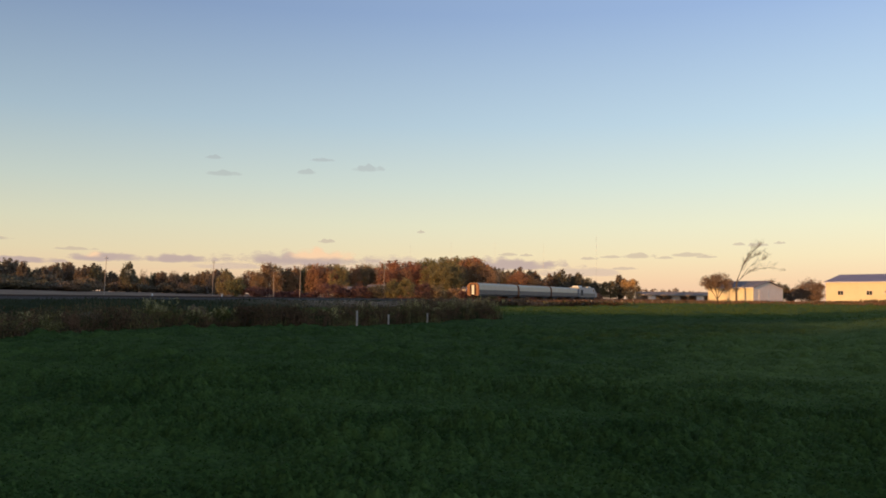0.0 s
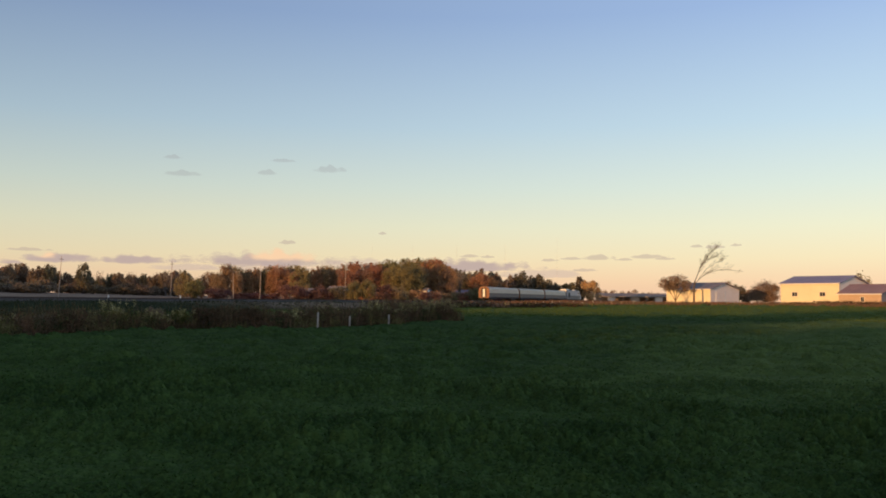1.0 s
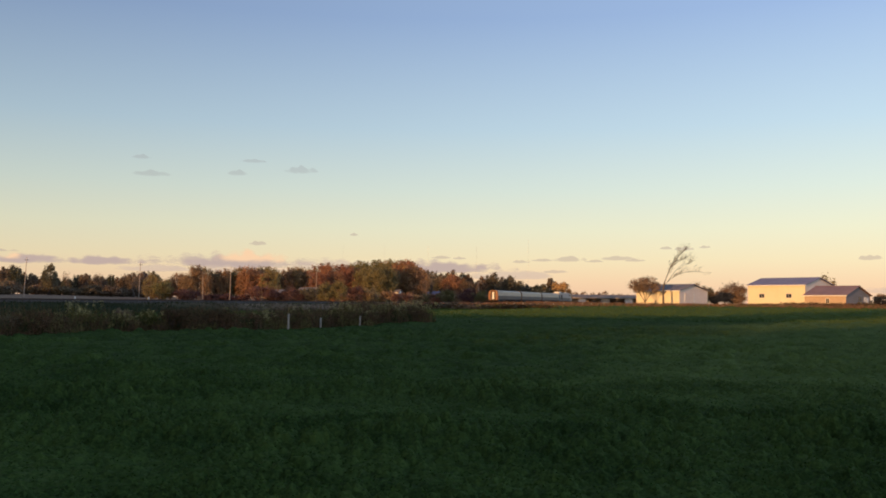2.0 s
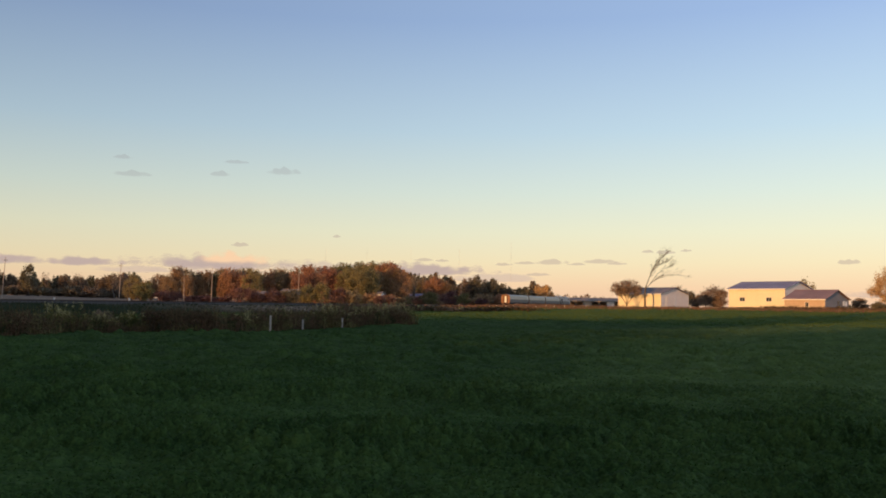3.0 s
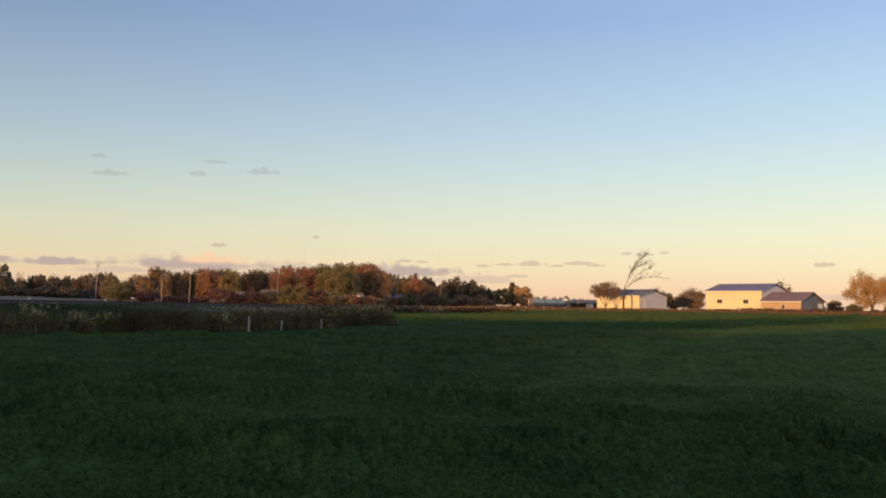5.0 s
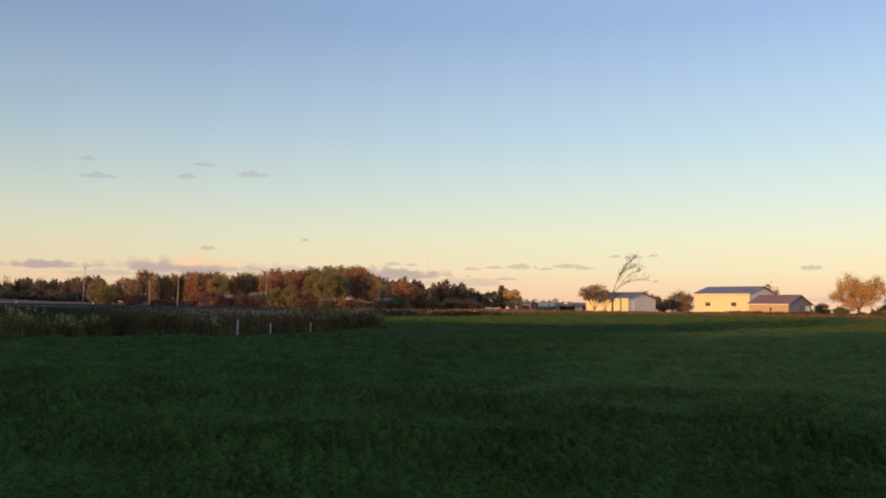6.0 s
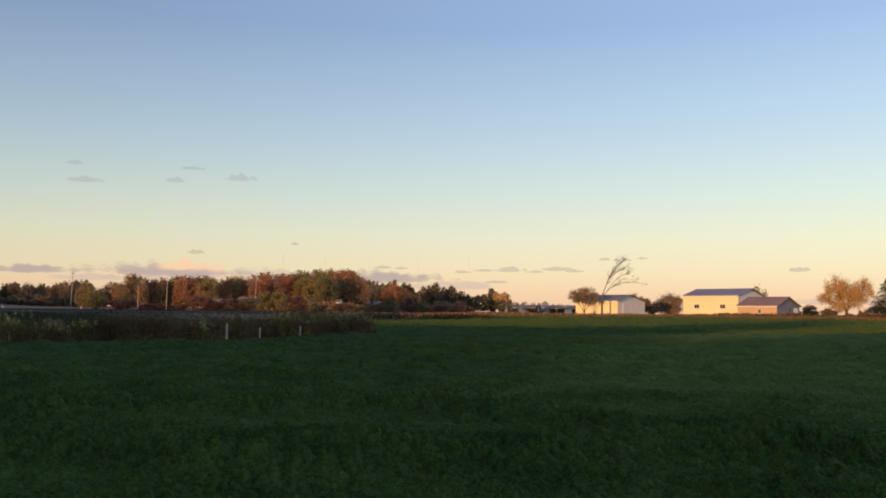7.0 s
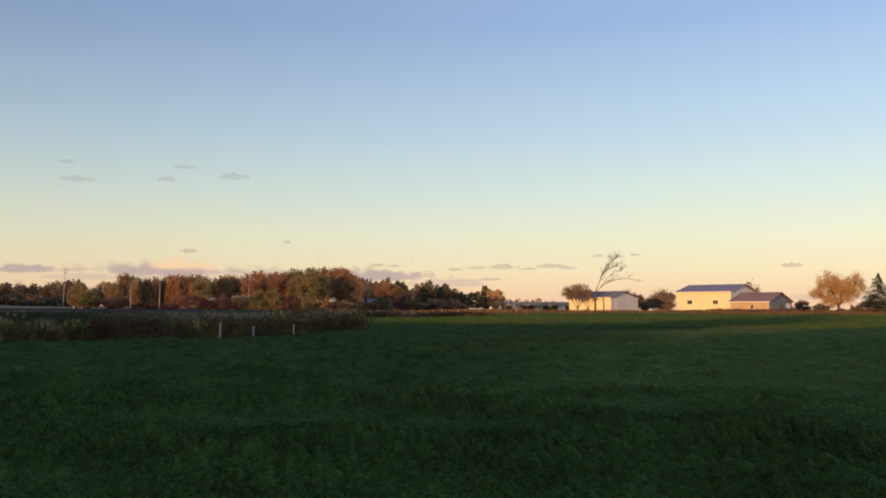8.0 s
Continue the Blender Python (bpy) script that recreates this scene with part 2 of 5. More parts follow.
def blades(rng, feet, height, width, lean=0.35):
    """Upright tapering blades or stalks from the feet."""
    n = len(feet)
    h = np.broadcast_to(np.asarray(height, float), (n,)) * rng.uniform(0.55, 1.2, n)
    w = np.broadcast_to(np.asarray(width, float), (n,))
    t = rng.uniform(0, math.tau, n)
    side = np.stack([np.cos(t), np.sin(t), 0 * t], 1) * w[:, None]
    tip = feet + np.stack([rng.normal(0, lean, n) * h, rng.normal(0, lean, n) * h, h], 1)
    return np.stack([feet - side, feet + side, tip + side * 0.3, tip - side * 0.3], 1)


def at(azimuth, far):
    """A place by its bearing from the field's edge (degrees to the right of straight ahead) and its distance."""
    a = radians(azimuth)
    return far * math.sin(a), far * math.cos(a)


# ---------------------------------------------------------------- ground
TRACK = Vector((7.0, 195.7, 0))
RAIL_WAY = Vector((0.4367, 0.8997, 0)).normalized()
RAIL_SIDE = Vector((RAIL_WAY.y, -RAIL_WAY.x, 0))      # towards the field
RAIL_TOP = 1.55


def smooth(a, b, x):
    t = np.clip((x - a) / (b - a), 0, 1)
    return t * t * (3 - 2 * t)


def ground_z(x, y):
    x, y = np.asarray(x, float), np.asarray(y, float)
    q = (x - TRACK.x) * RAIL_SIDE.x + (y - TRACK.y) * RAIL_SIDE.y
    along = 0.35 * x + 0.937 * y
    field = 1.45 * smooth(88, 214, along) * (0.12 + 0.88 * smooth(-12, 62, x))
    bank = 1.12 * smooth(17, 4.2, q)
    beyond = 1.15 + 2.1 * smooth(-15, -160, q) * smooth(-60, -200, x - 0.12 * y)
    z = np.where(q > 0, np.maximum(field, bank), np.maximum(field, beyond))
    return z + 0.05 * np.sin(0.31 * x + 0.13 * y) * smooth(4, 30, np.hypot(x, y))


def gz(x, y):
    return float(ground_z(x, y))


def spot(azimuth, far, turn=0.0, sink=0.0, size=1.0, tall=None):
    x, y = at(azimuth, far)
    tall = size if tall is None else tall
    return pose(x, y, gz(x, y) - sink, 0, 0, turn) @ Matrix.Diagonal((size, size, tall, 1))


def hedge_line(s):
    """The weed row along the field's edge: s from 0, far out on the near side, to 1 at its end."""
    pts = ((-27.0, -8.0), (-14.6, 29.5), (-12.2, 37.6), (-9.3, 40.4), (-6.8, 42.2), (-3.1, 48.6), (3.9, 59.6))
    lens = [math.dist(a, b) for a, b in zip(pts, pts[1:])]
    d = s * sum(lens)
    for a, b, k in zip(pts, pts[1:], lens):
        if d <= k or b is pts[-1]:
            f = d / k
            return a[0] + f * (b[0] - a[0]), a[1] + f * (b[1] - a[1])
        d -= k


def ground():
    """One sheet to the horizon, finer ahead; three covers: green crop, rough meadow, dry grass and stubble."""
    az = np.concatenate([np.arange(-34, 44, 0.35), np.arange(44, 326, 4.0)])
    rad = np.concatenate([[0.0], np.geomspace(1.2, 60, 60), np.geomspace(62, 420, 110), np.geomspace(440, 4800, 26)])
    a, r = np.meshgrid(np.radians(az), rad)
    x, y = r * np.sin(a), r * np.cos(a)
    z = ground_z(x, y)
    na, nr = len(az), len(rad)
    idx = np.arange(na * nr).reshape(nr, na)
    nxt = np.roll(idx, -1, axis=1)
    faces = np.stack([idx[:-1], idx[1:], nxt[1:], nxt[:-1]], -1).reshape(-1, 4)
    me = bpy.data.meshes.new("ground")
    me.from_pydata(np.stack([x, y, z], -1).reshape(-1, 3).tolist(), [], faces[:, ::-1].tolist())
    me.polygons.foreach_set("use_smooth", np.ones(len(faces), dtype=bool))
    q = ((x - TRACK.x) * RAIL_SIDE.x + (y - TRACK.y) * RAIL_SIDE.y).ravel()
    xx, yy = x.ravel(), y.ravel()
    d = np.hypot(xx, yy)
    meadow = smooth(58, 50, q) * smooth(72, 60, yy - 0.0 * xx) + smooth(24, 12, q)
    dry = smooth(17, 11, q) * smooth(100, 140, yy) + smooth(-4, -10, q) + smooth(156, 168, d)
    for name, val in (("meadow", np.clip(meadow, 0, 1)), ("dry", np.clip(dry, 0, 1))):
        me.attributes.new(name, "FLOAT", "POINT").data.foreach_set("value", val.astype(np.float32))
    m = bpy.data.materials.new("ground_cover")
    m.use_nodes = True
    n, l = m.node_tree.nodes, m.node_tree.links
    b = n["Principled BSDF"]
    b.inputs["Roughness"].default_value = 0.95
    b.inputs["Specular IOR Level"].default_value = 0.03
    co = n.new("ShaderNodeTexCoord")

    def patch(scale, c0, c1, lo=0.35, hi=0.65):
        t = n.new("ShaderNodeTexNoise")
        t.inputs["Scale"].default_value, t.inputs["Detail"].default_value, t.inputs["Roughness"].default_value = scale, 8, 0.65
        l.new(co.outputs["Object"], t.inputs["Vector"])
        rr = n.new("ShaderNodeValToRGB")
        rr.color_ramp.elements[0].position, rr.color_ramp.elements[1].position = lo, hi
        rr.color_ramp.elements[0].color, rr.color_ramp.elements[1].color = (*c0, 1), (*c1, 1)
        l.new(t.outputs["Fac"], rr.inputs[0])
        return rr.outputs[0], t.outputs["Fac"]
    crop, height = patch(0.5, (0.016, 0.026, 0.010), (0.030, 0.048, 0.014))
    grass, _ = patch(0.25, (0.016, 0.024, 0.010), (0.032, 0.040, 0.016))
    straw, _ = patch(0.12, (0.20, 0.135, 0.095), (0.33, 0.235, 0.165))
    last = crop
    for name, colour in (("meadow", grass), ("dry", straw)):
        at_node = n.new("ShaderNodeAttribute")
        at_node.attribute_name = name
        mx = n.new("ShaderNodeMix")
        mx.data_type = "RGBA"
        l.new(at_node.outputs["Fac"], mx.inputs[0])
        l.new(last, mx.inputs[6])
        l.new(colour, mx.inputs[7])
        last = mx.outputs[2]
    l.new(last, b.inputs["Base Color"])
    bp = n.new("ShaderNodeBump")
    bp.inputs["Strength"].default_value, bp.inputs["Distance"].default_value = 0.6, 0.25
    l.new(height, bp.inputs["Height"])
    l.new(bp.outputs[0], b.inputs["Normal"])
    me.materials.append(m)
    tagged(new("ground", me), "flat farmland with green crop, meadow and dry grass", "ground", kind="structure")


ground()


def lumps(rng, x, y, lo, hi, count=9):
    """A smooth uneven field of values in 0..1 with wavelengths between lo and hi metres."""
    v = np.zeros_like(x)
    for k in range(count):
        w, a, p = math.tau / rng.uniform(lo, hi), rng.uniform(0, math.tau), rng.uniform(0, math.tau)
        v += np.sin(w * (x * math.cos(a) + y * math.sin(a)) + p)
    return np.clip(0.5 + v / (1.6 * math.sqrt(count) * 1.4), 0, 1)


def hummocks(x, y, cell, seed):
    """Rounded plant tops, one to a jittered cell: 0 in the gaps, up to 1 on the crowns."""
    ix, iy = np.floor(x / cell), np.floor(y / cell)
    h = np.zeros_like(x)

    def chance(a, b, k):
        v = np.sin(a * 127.1 + b * 311.7 + k * 74.7 + seed) * 43758.5453
        return v - np.floor(v)
    for i in (-1, 0, 1):
        for j in (-1, 0, 1):
            a, b = ix + i, iy + j
            cx, cy = (a + 0.15 + 0.7 * chance(a, b, 1)) * cell, (b + 0.15 + 0.7 * chance(a, b, 2)) * cell
            r = cell * (0.5 + 0.42 * chance(a, b, 3))
            dome = np.clip(1 - ((x - cx) ** 2 + (y - cy) ** 2) / (r * r), 0, 1)
            h = np.maximum(h, dome * (0.45 + 0.55 * chance(a, b, 4)))
    return h


def crop_height(x, y):
    """Height of the crop over the ground: small plants near by, merging into broader swells further off."""
    d = np.hypot(x, y)
    near, mid = smooth(24, 12, d), smooth(11, 24, d) * smooth(70, 38, d)
    far = smooth(38, 75, d)
    patchy = lumps(np.random.default_rng(41), x, y, 1.3, 5.0, 12)
    sweep = lumps(np.random.default_rng(42), x, y, 6.0, 22.0, 9)
    h = near * (0.5 * hummocks(x, y, 0.27, 3.0) + 0.32 * hummocks(x, y, 0.13, 5.0) + 0.2 * hummocks(x, y, 0.07, 6.0)) + mid * (0.6 * hummocks(x, y, 0.6, 7.0) + 0.4 * hummocks(x, y, 0.3, 11.0)) + far * hummocks(x, y, 1.7, 9.0)
    return 0.03 + 0.36 * h * (0.4 + 0.75 * patchy) * (0.7 + 0.5 * sweep)


def crop_lightness(x, y, rng):
    """How much lighter the crop is painted, for brighter light: past a ragged line across the field, and all over far
    off.
    """
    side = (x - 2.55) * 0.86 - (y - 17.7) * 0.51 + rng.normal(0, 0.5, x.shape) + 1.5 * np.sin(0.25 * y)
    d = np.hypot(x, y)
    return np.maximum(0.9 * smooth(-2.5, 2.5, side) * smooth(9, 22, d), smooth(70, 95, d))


def in_crop(x, y):
    t = np.linspace(0, 1, 200)
    hx, hy = np.array([hedge_line(s) for s in t]).T
    q = (x - TRACK.x) * RAIL_SIDE.x + (y - TRACK.y) * RAIL_SIDE.y
    return ((x > np.interp(y, hy, hx) + 0.3) | (y > 62)) & ~((y > 58) & (q < 24))


def canopy_material():
    m = bpy.data.materials.new("crop_canopy")
    m.use_nodes = True
    n, l = m.node_tree.nodes, m.node_tree.links
    b = n["Principled BSDF"]
    b.inputs["Roughness"].default_value, b.inputs["Specular IOR Level"].default_value = 0.9, 0.028
    co = n.new("ShaderNodeTexCoord")

    def field(kind, scale, socket):
        t = n.new(kind)
        t.inputs["Scale"].default_value = scale
        l.new(co.outputs["Object"], t.inputs["Vector"])
        return t.outputs[socket]
    leaf = field("ShaderNodeTexVoronoi", 34, "Color")
    grey = n.new("ShaderNodeSeparateColor")
    l.new(leaf, grey.inputs[0])
    patch = field("ShaderNodeTexNoise", 0.8, "Fac")
    add = n.new("ShaderNodeMath")
    add.operation = "MULTIPLY_ADD"
    add.inputs[1].default_value = 0.42
    l.new(grey.outputs[0], add.inputs[0])
    l.new(patch, add.inputs[2])
    shades = []
    # second pair is the lighter tone, with the far field's light painted in
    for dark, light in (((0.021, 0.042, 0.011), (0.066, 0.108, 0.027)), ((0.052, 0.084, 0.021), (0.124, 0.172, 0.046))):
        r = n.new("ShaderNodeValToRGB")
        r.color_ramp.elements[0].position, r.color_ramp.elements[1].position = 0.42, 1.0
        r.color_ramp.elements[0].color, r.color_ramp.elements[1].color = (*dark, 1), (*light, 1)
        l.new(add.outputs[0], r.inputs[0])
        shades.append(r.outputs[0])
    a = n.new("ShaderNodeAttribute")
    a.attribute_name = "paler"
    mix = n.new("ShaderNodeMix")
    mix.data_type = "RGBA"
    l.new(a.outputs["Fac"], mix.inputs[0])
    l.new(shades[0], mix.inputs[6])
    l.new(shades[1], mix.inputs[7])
    l.new(mix.outputs[2], b.inputs["Base Color"])
    bp = n.new("ShaderNodeBump")
    bp.inputs["Strength"].default_value, bp.inputs["Distance"].default_value = 0.7, 0.02
    l.new(grey.outputs[1], bp.inputs["Height"])
    l.new(bp.outputs[0], b.inputs["Normal"])
    return m


def crop_field():
    """The low leafy crop: a closed canopy of small plants with dark gaps, and loose leaves standing out of it."""
    rng = np.random.default_rng(4)
    az = np.radians(np.arange(-29.5, 38.6, 0.115))
    rad = np.concatenate([np.geomspace(6.0, 60, 430), np.geomspace(60.6, 192, 90)])
    a, r = np.meshgrid(az, rad)
    x, y = (r * np.sin(a)), (r * np.cos(a))
    x, y = x + 0.002 * r * rng.normal(size=x.shape) * 0.3, y + 0.0008 * r * rng.normal(size=x.shape)
    z = ground_z(x, y) + crop_height(x, y)
    ok = in_crop(x, y)
    idx = np.arange(x.size).reshape(x.shape)
    faces = np.stack([idx[:-1, :-1], idx[:-1, 1:], idx[1:, 1:], idx[1:, :-1]], -1).reshape(-1, 4)
    faces = faces[ok.ravel()[faces].all(axis=1)]
    me = bpy.data.meshes.new("crop")
    me.vertices.add(x.size)
    me.vertices.foreach_set("co", np.stack([x, y, z], -1).astype(np.float32).ravel())
    me.loops.add(faces.size)
    me.loops.foreach_set("vertex_index", faces[:, ::-1].astype(np.int32).ravel())
    me.polygons.add(len(faces))
    me.polygons.foreach_set("loop_start", np.arange(0, faces.size, 4, dtype=np.int32))
    me.polygons.foreach_set("use_smooth", np.ones(len(faces), dtype=bool))
    me.update(calc_edges=True)
    me.attributes.new("paler", "FLOAT", "POINT").data.foreach_set("value", crop_lightness(x, y, rng).astype(np.float32).ravel())
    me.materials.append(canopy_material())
    tagged(new("crop_plants", me), "low dark green leafy forage crop covering the field", "crop", kind="stuff")
    n = 450000
    d = np.exp(np.concatenate([rng.uniform(math.log(6.1), math.log(188), n - 120000), rng.uniform(math.log(75), math.log(188), 120000)]))
    a = np.radians(rng.uniform(-29, 38, n))
    x, y = d * np.sin(a), d * np.cos(a)
    h = crop_height(x, y)
    keep = in_crop(x, y) & (rng.uniform(0, 1, n) < np.clip(h / 0.16, 0.10, 1))
    x, y, d, h = x[keep], y[keep], d[keep], h[keep]
    grow = 0.9 + d / 22
    c = np.stack([x, y, ground_z(x, y) + h * rng.uniform(0.92, np.where(d < 75, 1.15, 1.5)) + 0.004 * grow], 1)
    v = np.where((d < 75)[:, None, None], leaves(rng, c, 0.0105 * grow, up=0.9, aspect=0.65), leaves(rng, c, 0.0105 * grow, up=0.15, aspect=0.7))
    paler = crop_lightness(x, y, rng) > rng.uniform(0.1, 0.9, len(x))
    for mask, mat, label in ((~paler, CROP, "loose dark green leaves standing out of the crop"), (paler, CROP_PALE, "loose crop leaves in a lighter green painted for brighter light")):
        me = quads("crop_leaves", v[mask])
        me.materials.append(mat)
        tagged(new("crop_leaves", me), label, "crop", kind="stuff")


crop_field()


# ---------------------------------------------------------------- railway
def railway():
    bed = thing("railway_track", Matrix.Identity(4), "single railway track on a low stone ballast bed", "railway track", kind="structure")
    span = (-190.0, 900.0)
    base = Matrix.Translation(TRACK) @ Matrix(((RAIL_WAY.x, -RAIL_SIDE.x, 0, 0), (RAIL_WAY.y, -RAIL_SIDE.y, 0, 0), (0, 0, 1, 0), (0, 0, 0, 1)))
    bed.matrix_basis = base
    part("ballast_bed", prism([(-3.6, 0.4), (-2.0, RAIL_TOP - 0.22), (2.0, RAIL_TOP - 0.22), (3.6, 0.4)], *span), BALLAST, bed, "grey crushed stone")
    for y in (-0.7175, 0.7175):
        part("rail", prism([(y - 0.07, RAIL_TOP - 0.17), (y + 0.07, RAIL_TOP - 0.17), (y + 0.02, RAIL_TOP - 0.12), (y + 0.035, RAIL_TOP), (y - 0.035, RAIL_TOP), (y - 0.02, RAIL_TOP - 0.12)], *span), RUST, bed, "brown steel rail")
    me = bpy.data.meshes.new("sleeper")
    boxes((-0.11, 0.11, -1.3, 1.3, RAIL_TOP - 0.33, RAIL_TOP - 0.172), bevel=0.015).to_mesh(me)
    for k in range(280):
        o = part("sleeper", me, SLEEPER, bed)
        o.location.x = -150 + k * 0.6
    return base


RAIL_FRAME = railway()


def coach_profile(w, top, low, belt):
    """Half-timbered outline of a coach: skirt tucked in below the belt, sides leaning in above it, rounded roof."""
    right = [(w * 0.80, low), (w * 0.97, low + 0.35), (w, belt), (w * 0.955, top - 0.75), (w * 0.88, top - 0.36), (w * 0.66, top - 0.12), (w * 0.3, top - 0.02)]
    return right + [(-y, z) for y, z in reversed(right)]


def split_profile(w, top, low, belt, upper):
    p = coach_profile(w, top, low, belt)
    return [q for q in p if (q[1] >= belt - 1e-6 if upper else q[1] <= belt + 1e-6)]


def bogie(parent, x):
    b = part("bogie", boxes((x - 1.9, x + 1.9, -1.15, -0.95, 0.35, 0.75), (x - 1.9, x + 1.9, 0.95, 1.15, 0.35, 0.75), (x - 0.25, x + 0.25, -1.1, 1.1, 0.4, 0.8), bevel=0.03), RUBBER, parent, "dark steel bogie")
    for dx in (-1.25, 1.25):
        for y in (-0.78, 0.78):
            bm = bmesh.new()
            bmesh.ops.create_cone(bm, cap_ends=True, segments=20, radius1=0.46, radius2=0.46, depth=0.13, matrix=Matrix.Translation((x + dx, y, 0.46)) @ Matrix.Rotation(math.pi / 2, 4, "X"))
            part("wheel", bm, RUST, b, "steel wheel")


def coach():
    """A streamlined steel coach; its origin is on the rail under its rear end, x runs ahead."""
    c = thing("passenger_coach", Matrix.Identity(4), "brushed silver passenger coach with dark lower side on the rails", "train coach", "train")
    L, w, top, low, belt = 24.7, 1.56, 3.75, 0.75, 2.15
    part("upper_body", prism(split_profile(w, top, low, belt, True), 0.12, L), STEEL, c, "brushed silver upper side and roof")
    # darker material below the belt paints in the dark ground reflected there
    lower = prism(split_profile(w, top, low, belt, False), 0.12, L)
    part("skirt", lower, STEEL_DARK, c, "lower side in a painted darker tone")
    # rear end: frame, recessed door between two dark gaps, corner posts, lamps
    part("end_frame", prism([(y * 0.985, z * 0.99 + 0.02) for y, z in coach_profile(w, top, low, belt)], 0.0, 0.16), END_STEEL, c, "steel end wall with the sun's orange painted in")
    part("gangway_frame", boxes((-0.32, 0.02, -0.56, -0.40, 1.0, 3.30), (-0.32, 0.02, 0.40, 0.56, 1.0, 3.30), (-0.32, 0.02, -0.62, 0.62, 3.22, 3.36), bevel=0.03), RUBBER, c, "black rubber gangway frame")
    door = part("end_door", boxes((-0.06, 0.0, -0.36, 0.36, 1.05, 3.2), bevel=0.02), WHITE, c, "pale end door")
    part("door_handle", boxes((-0.10, -0.05, 0.22, 0.28, 1.9, 2.1), bevel=0.01), RUBBER, door)
    for y in (-1.2, 1.2):
        part("corner_post", boxes((-0.10, 0.02, y - 0.16, y + 0.16, 0.95, 3.1), bevel=0.05), END_BRIGHT, c, "steel corner post in a painted sunlit orange")
        part("tail_lamp", boxes((-0.05, 0.0, y * 0.8 - 0.07, y * 0.8 + 0.07, 3.0, 3.14), bevel=0.02), LOCO_YELLOW, c)
    part("roof_lip", boxes((-0.08, 0.02, -0.95, 0.95, 3.42, 3.6), bevel=0.05), END_BRIGHT, c, "steel lip below the roof in a painted sunlit orange")
    part("coupler", boxes((-0.75, 0.1, -0.15, 0.15, 0.72, 0.98), bevel=0.04), RUBBER, c, "dark coupler")
    part("front_gangway", boxes((L, L + 1.0, -0.7, 0.7, 0.9, 3.2), bevel=0.05), RUBBER, c, "black rubber connection")
    for x in (3.9, L - 3.9):
        bogie(c, x)
    return c


def locomotive():
    """A boxy diesel locomotive with a sloping nose ahead."""
    c = thing("diesel_locomotive", Matrix.Identity(4), "grey diesel locomotive with pale roof gear pulling the coaches", "locomotive", "train")
    L = 20.6
    bm = bmesh.new()
    side = [(0.3, 0.95), (L - 0.3, 0.95), (L - 0.1, 2.2), (L - 2.3, 3.25), (L - 3.3, 4.05), (0.3, 4.05)]
    a = [bm.verts.new((x, -1.5, z)) for x, z in side]
    b = [bm.verts.new((x, 1.5, z)) for x, z in side]
    bm.faces.new(a), bm.faces.new(b[::-1])
    for i in range(6):
        bm.faces.new((a[i], b[i], b[(i + 1) % 6], a[(i + 1) % 6]))
    bmesh.ops.recalc_face_normals(bm, faces=bm.faces)
    bmesh.ops.bevel(bm, geom=list(bm.edges), offset=0.12, segments=2, affect="EDGES")
    part("body", bm, LOCO_GREY, c, "light grey body shell")
    part("underframe", boxes((0.1, L - 0.1, -1.5, 1.5, 0.7, 0.96), (7.5, 13.0, -1.35, 1.35, 0.25, 0.7), bevel=0.04), RUBBER, c, "dark underframe and tank")
    part("dark_panel", boxes((2.2, 4.6, -1.525, -1.49, 1.5, 3.2), bevel=0.01), RUBBER, c, "dark side grille")
    for y in (-1.505, 1.505):
        part("lower_side_panel", boxes((0.5, 18.6, y - 0.012, y + 0.012, 1.0, 2.15), bevel=0.004), STEEL_DARK, c, "lower side in a painted darker tone")
    part("roof_fan_housing", boxes((1.2, 5.0, -1.0, 1.0, 4.0, 4.42), bevel=0.1), WHITE, c, "pale roof fan housing")
    part("exhaust_hatch", boxes((8.0, 10.5, -0.7, 0.7, 4.0, 4.3), bevel=0.08), RUBBER, c)
    part("roof_cooler", boxes((13.0, 15.5, -0.8, 0.8, 4.0, 4.33), bevel=0.08), WHITE, c)
    for y in (-1.5, 1.5):
        part("cab_window", boxes((L - 4.6, L - 3.6, y - 0.02, y + 0.02, 2.8, 3.5), bevel=0.005), GLASS_DARK, c)
    for x in (3.8, L - 4.2):
        bogie(c, x)
    return c


TRAIN = []      # (thing, metres ahead of the train's rear at the start)
first = coach()
TRAIN.append((first, 0.0))
for k in (1, 2):
    TRAIN.append((copy_thing(first, Matrix.Identity(4)), 25.9 * k))
TRAIN.append((locomotive(), 25.9 * 3 + 0.2))
SPEED = 32.3


# ---------------------------------------------------------------- trees
def crown_points(rng, n, centre, radii, clumps, spread):
    u = rng.normal(size=(clumps, 3))
    u /= np.linalg.norm(u, axis=1)[:, None]
    c = u * rng.uniform(0.35, 1.0, clumps)[:, None] ** 0.6
    c = np.array(centre) + c * np.array(radii)
    pick = rng.integers(0, clumps, n)
    return c[pick] + rng.normal(0, 1, (n, 3)) * np.array(spread) * rng.uniform(0.6, 1.3, clumps)[pick][:, None], c


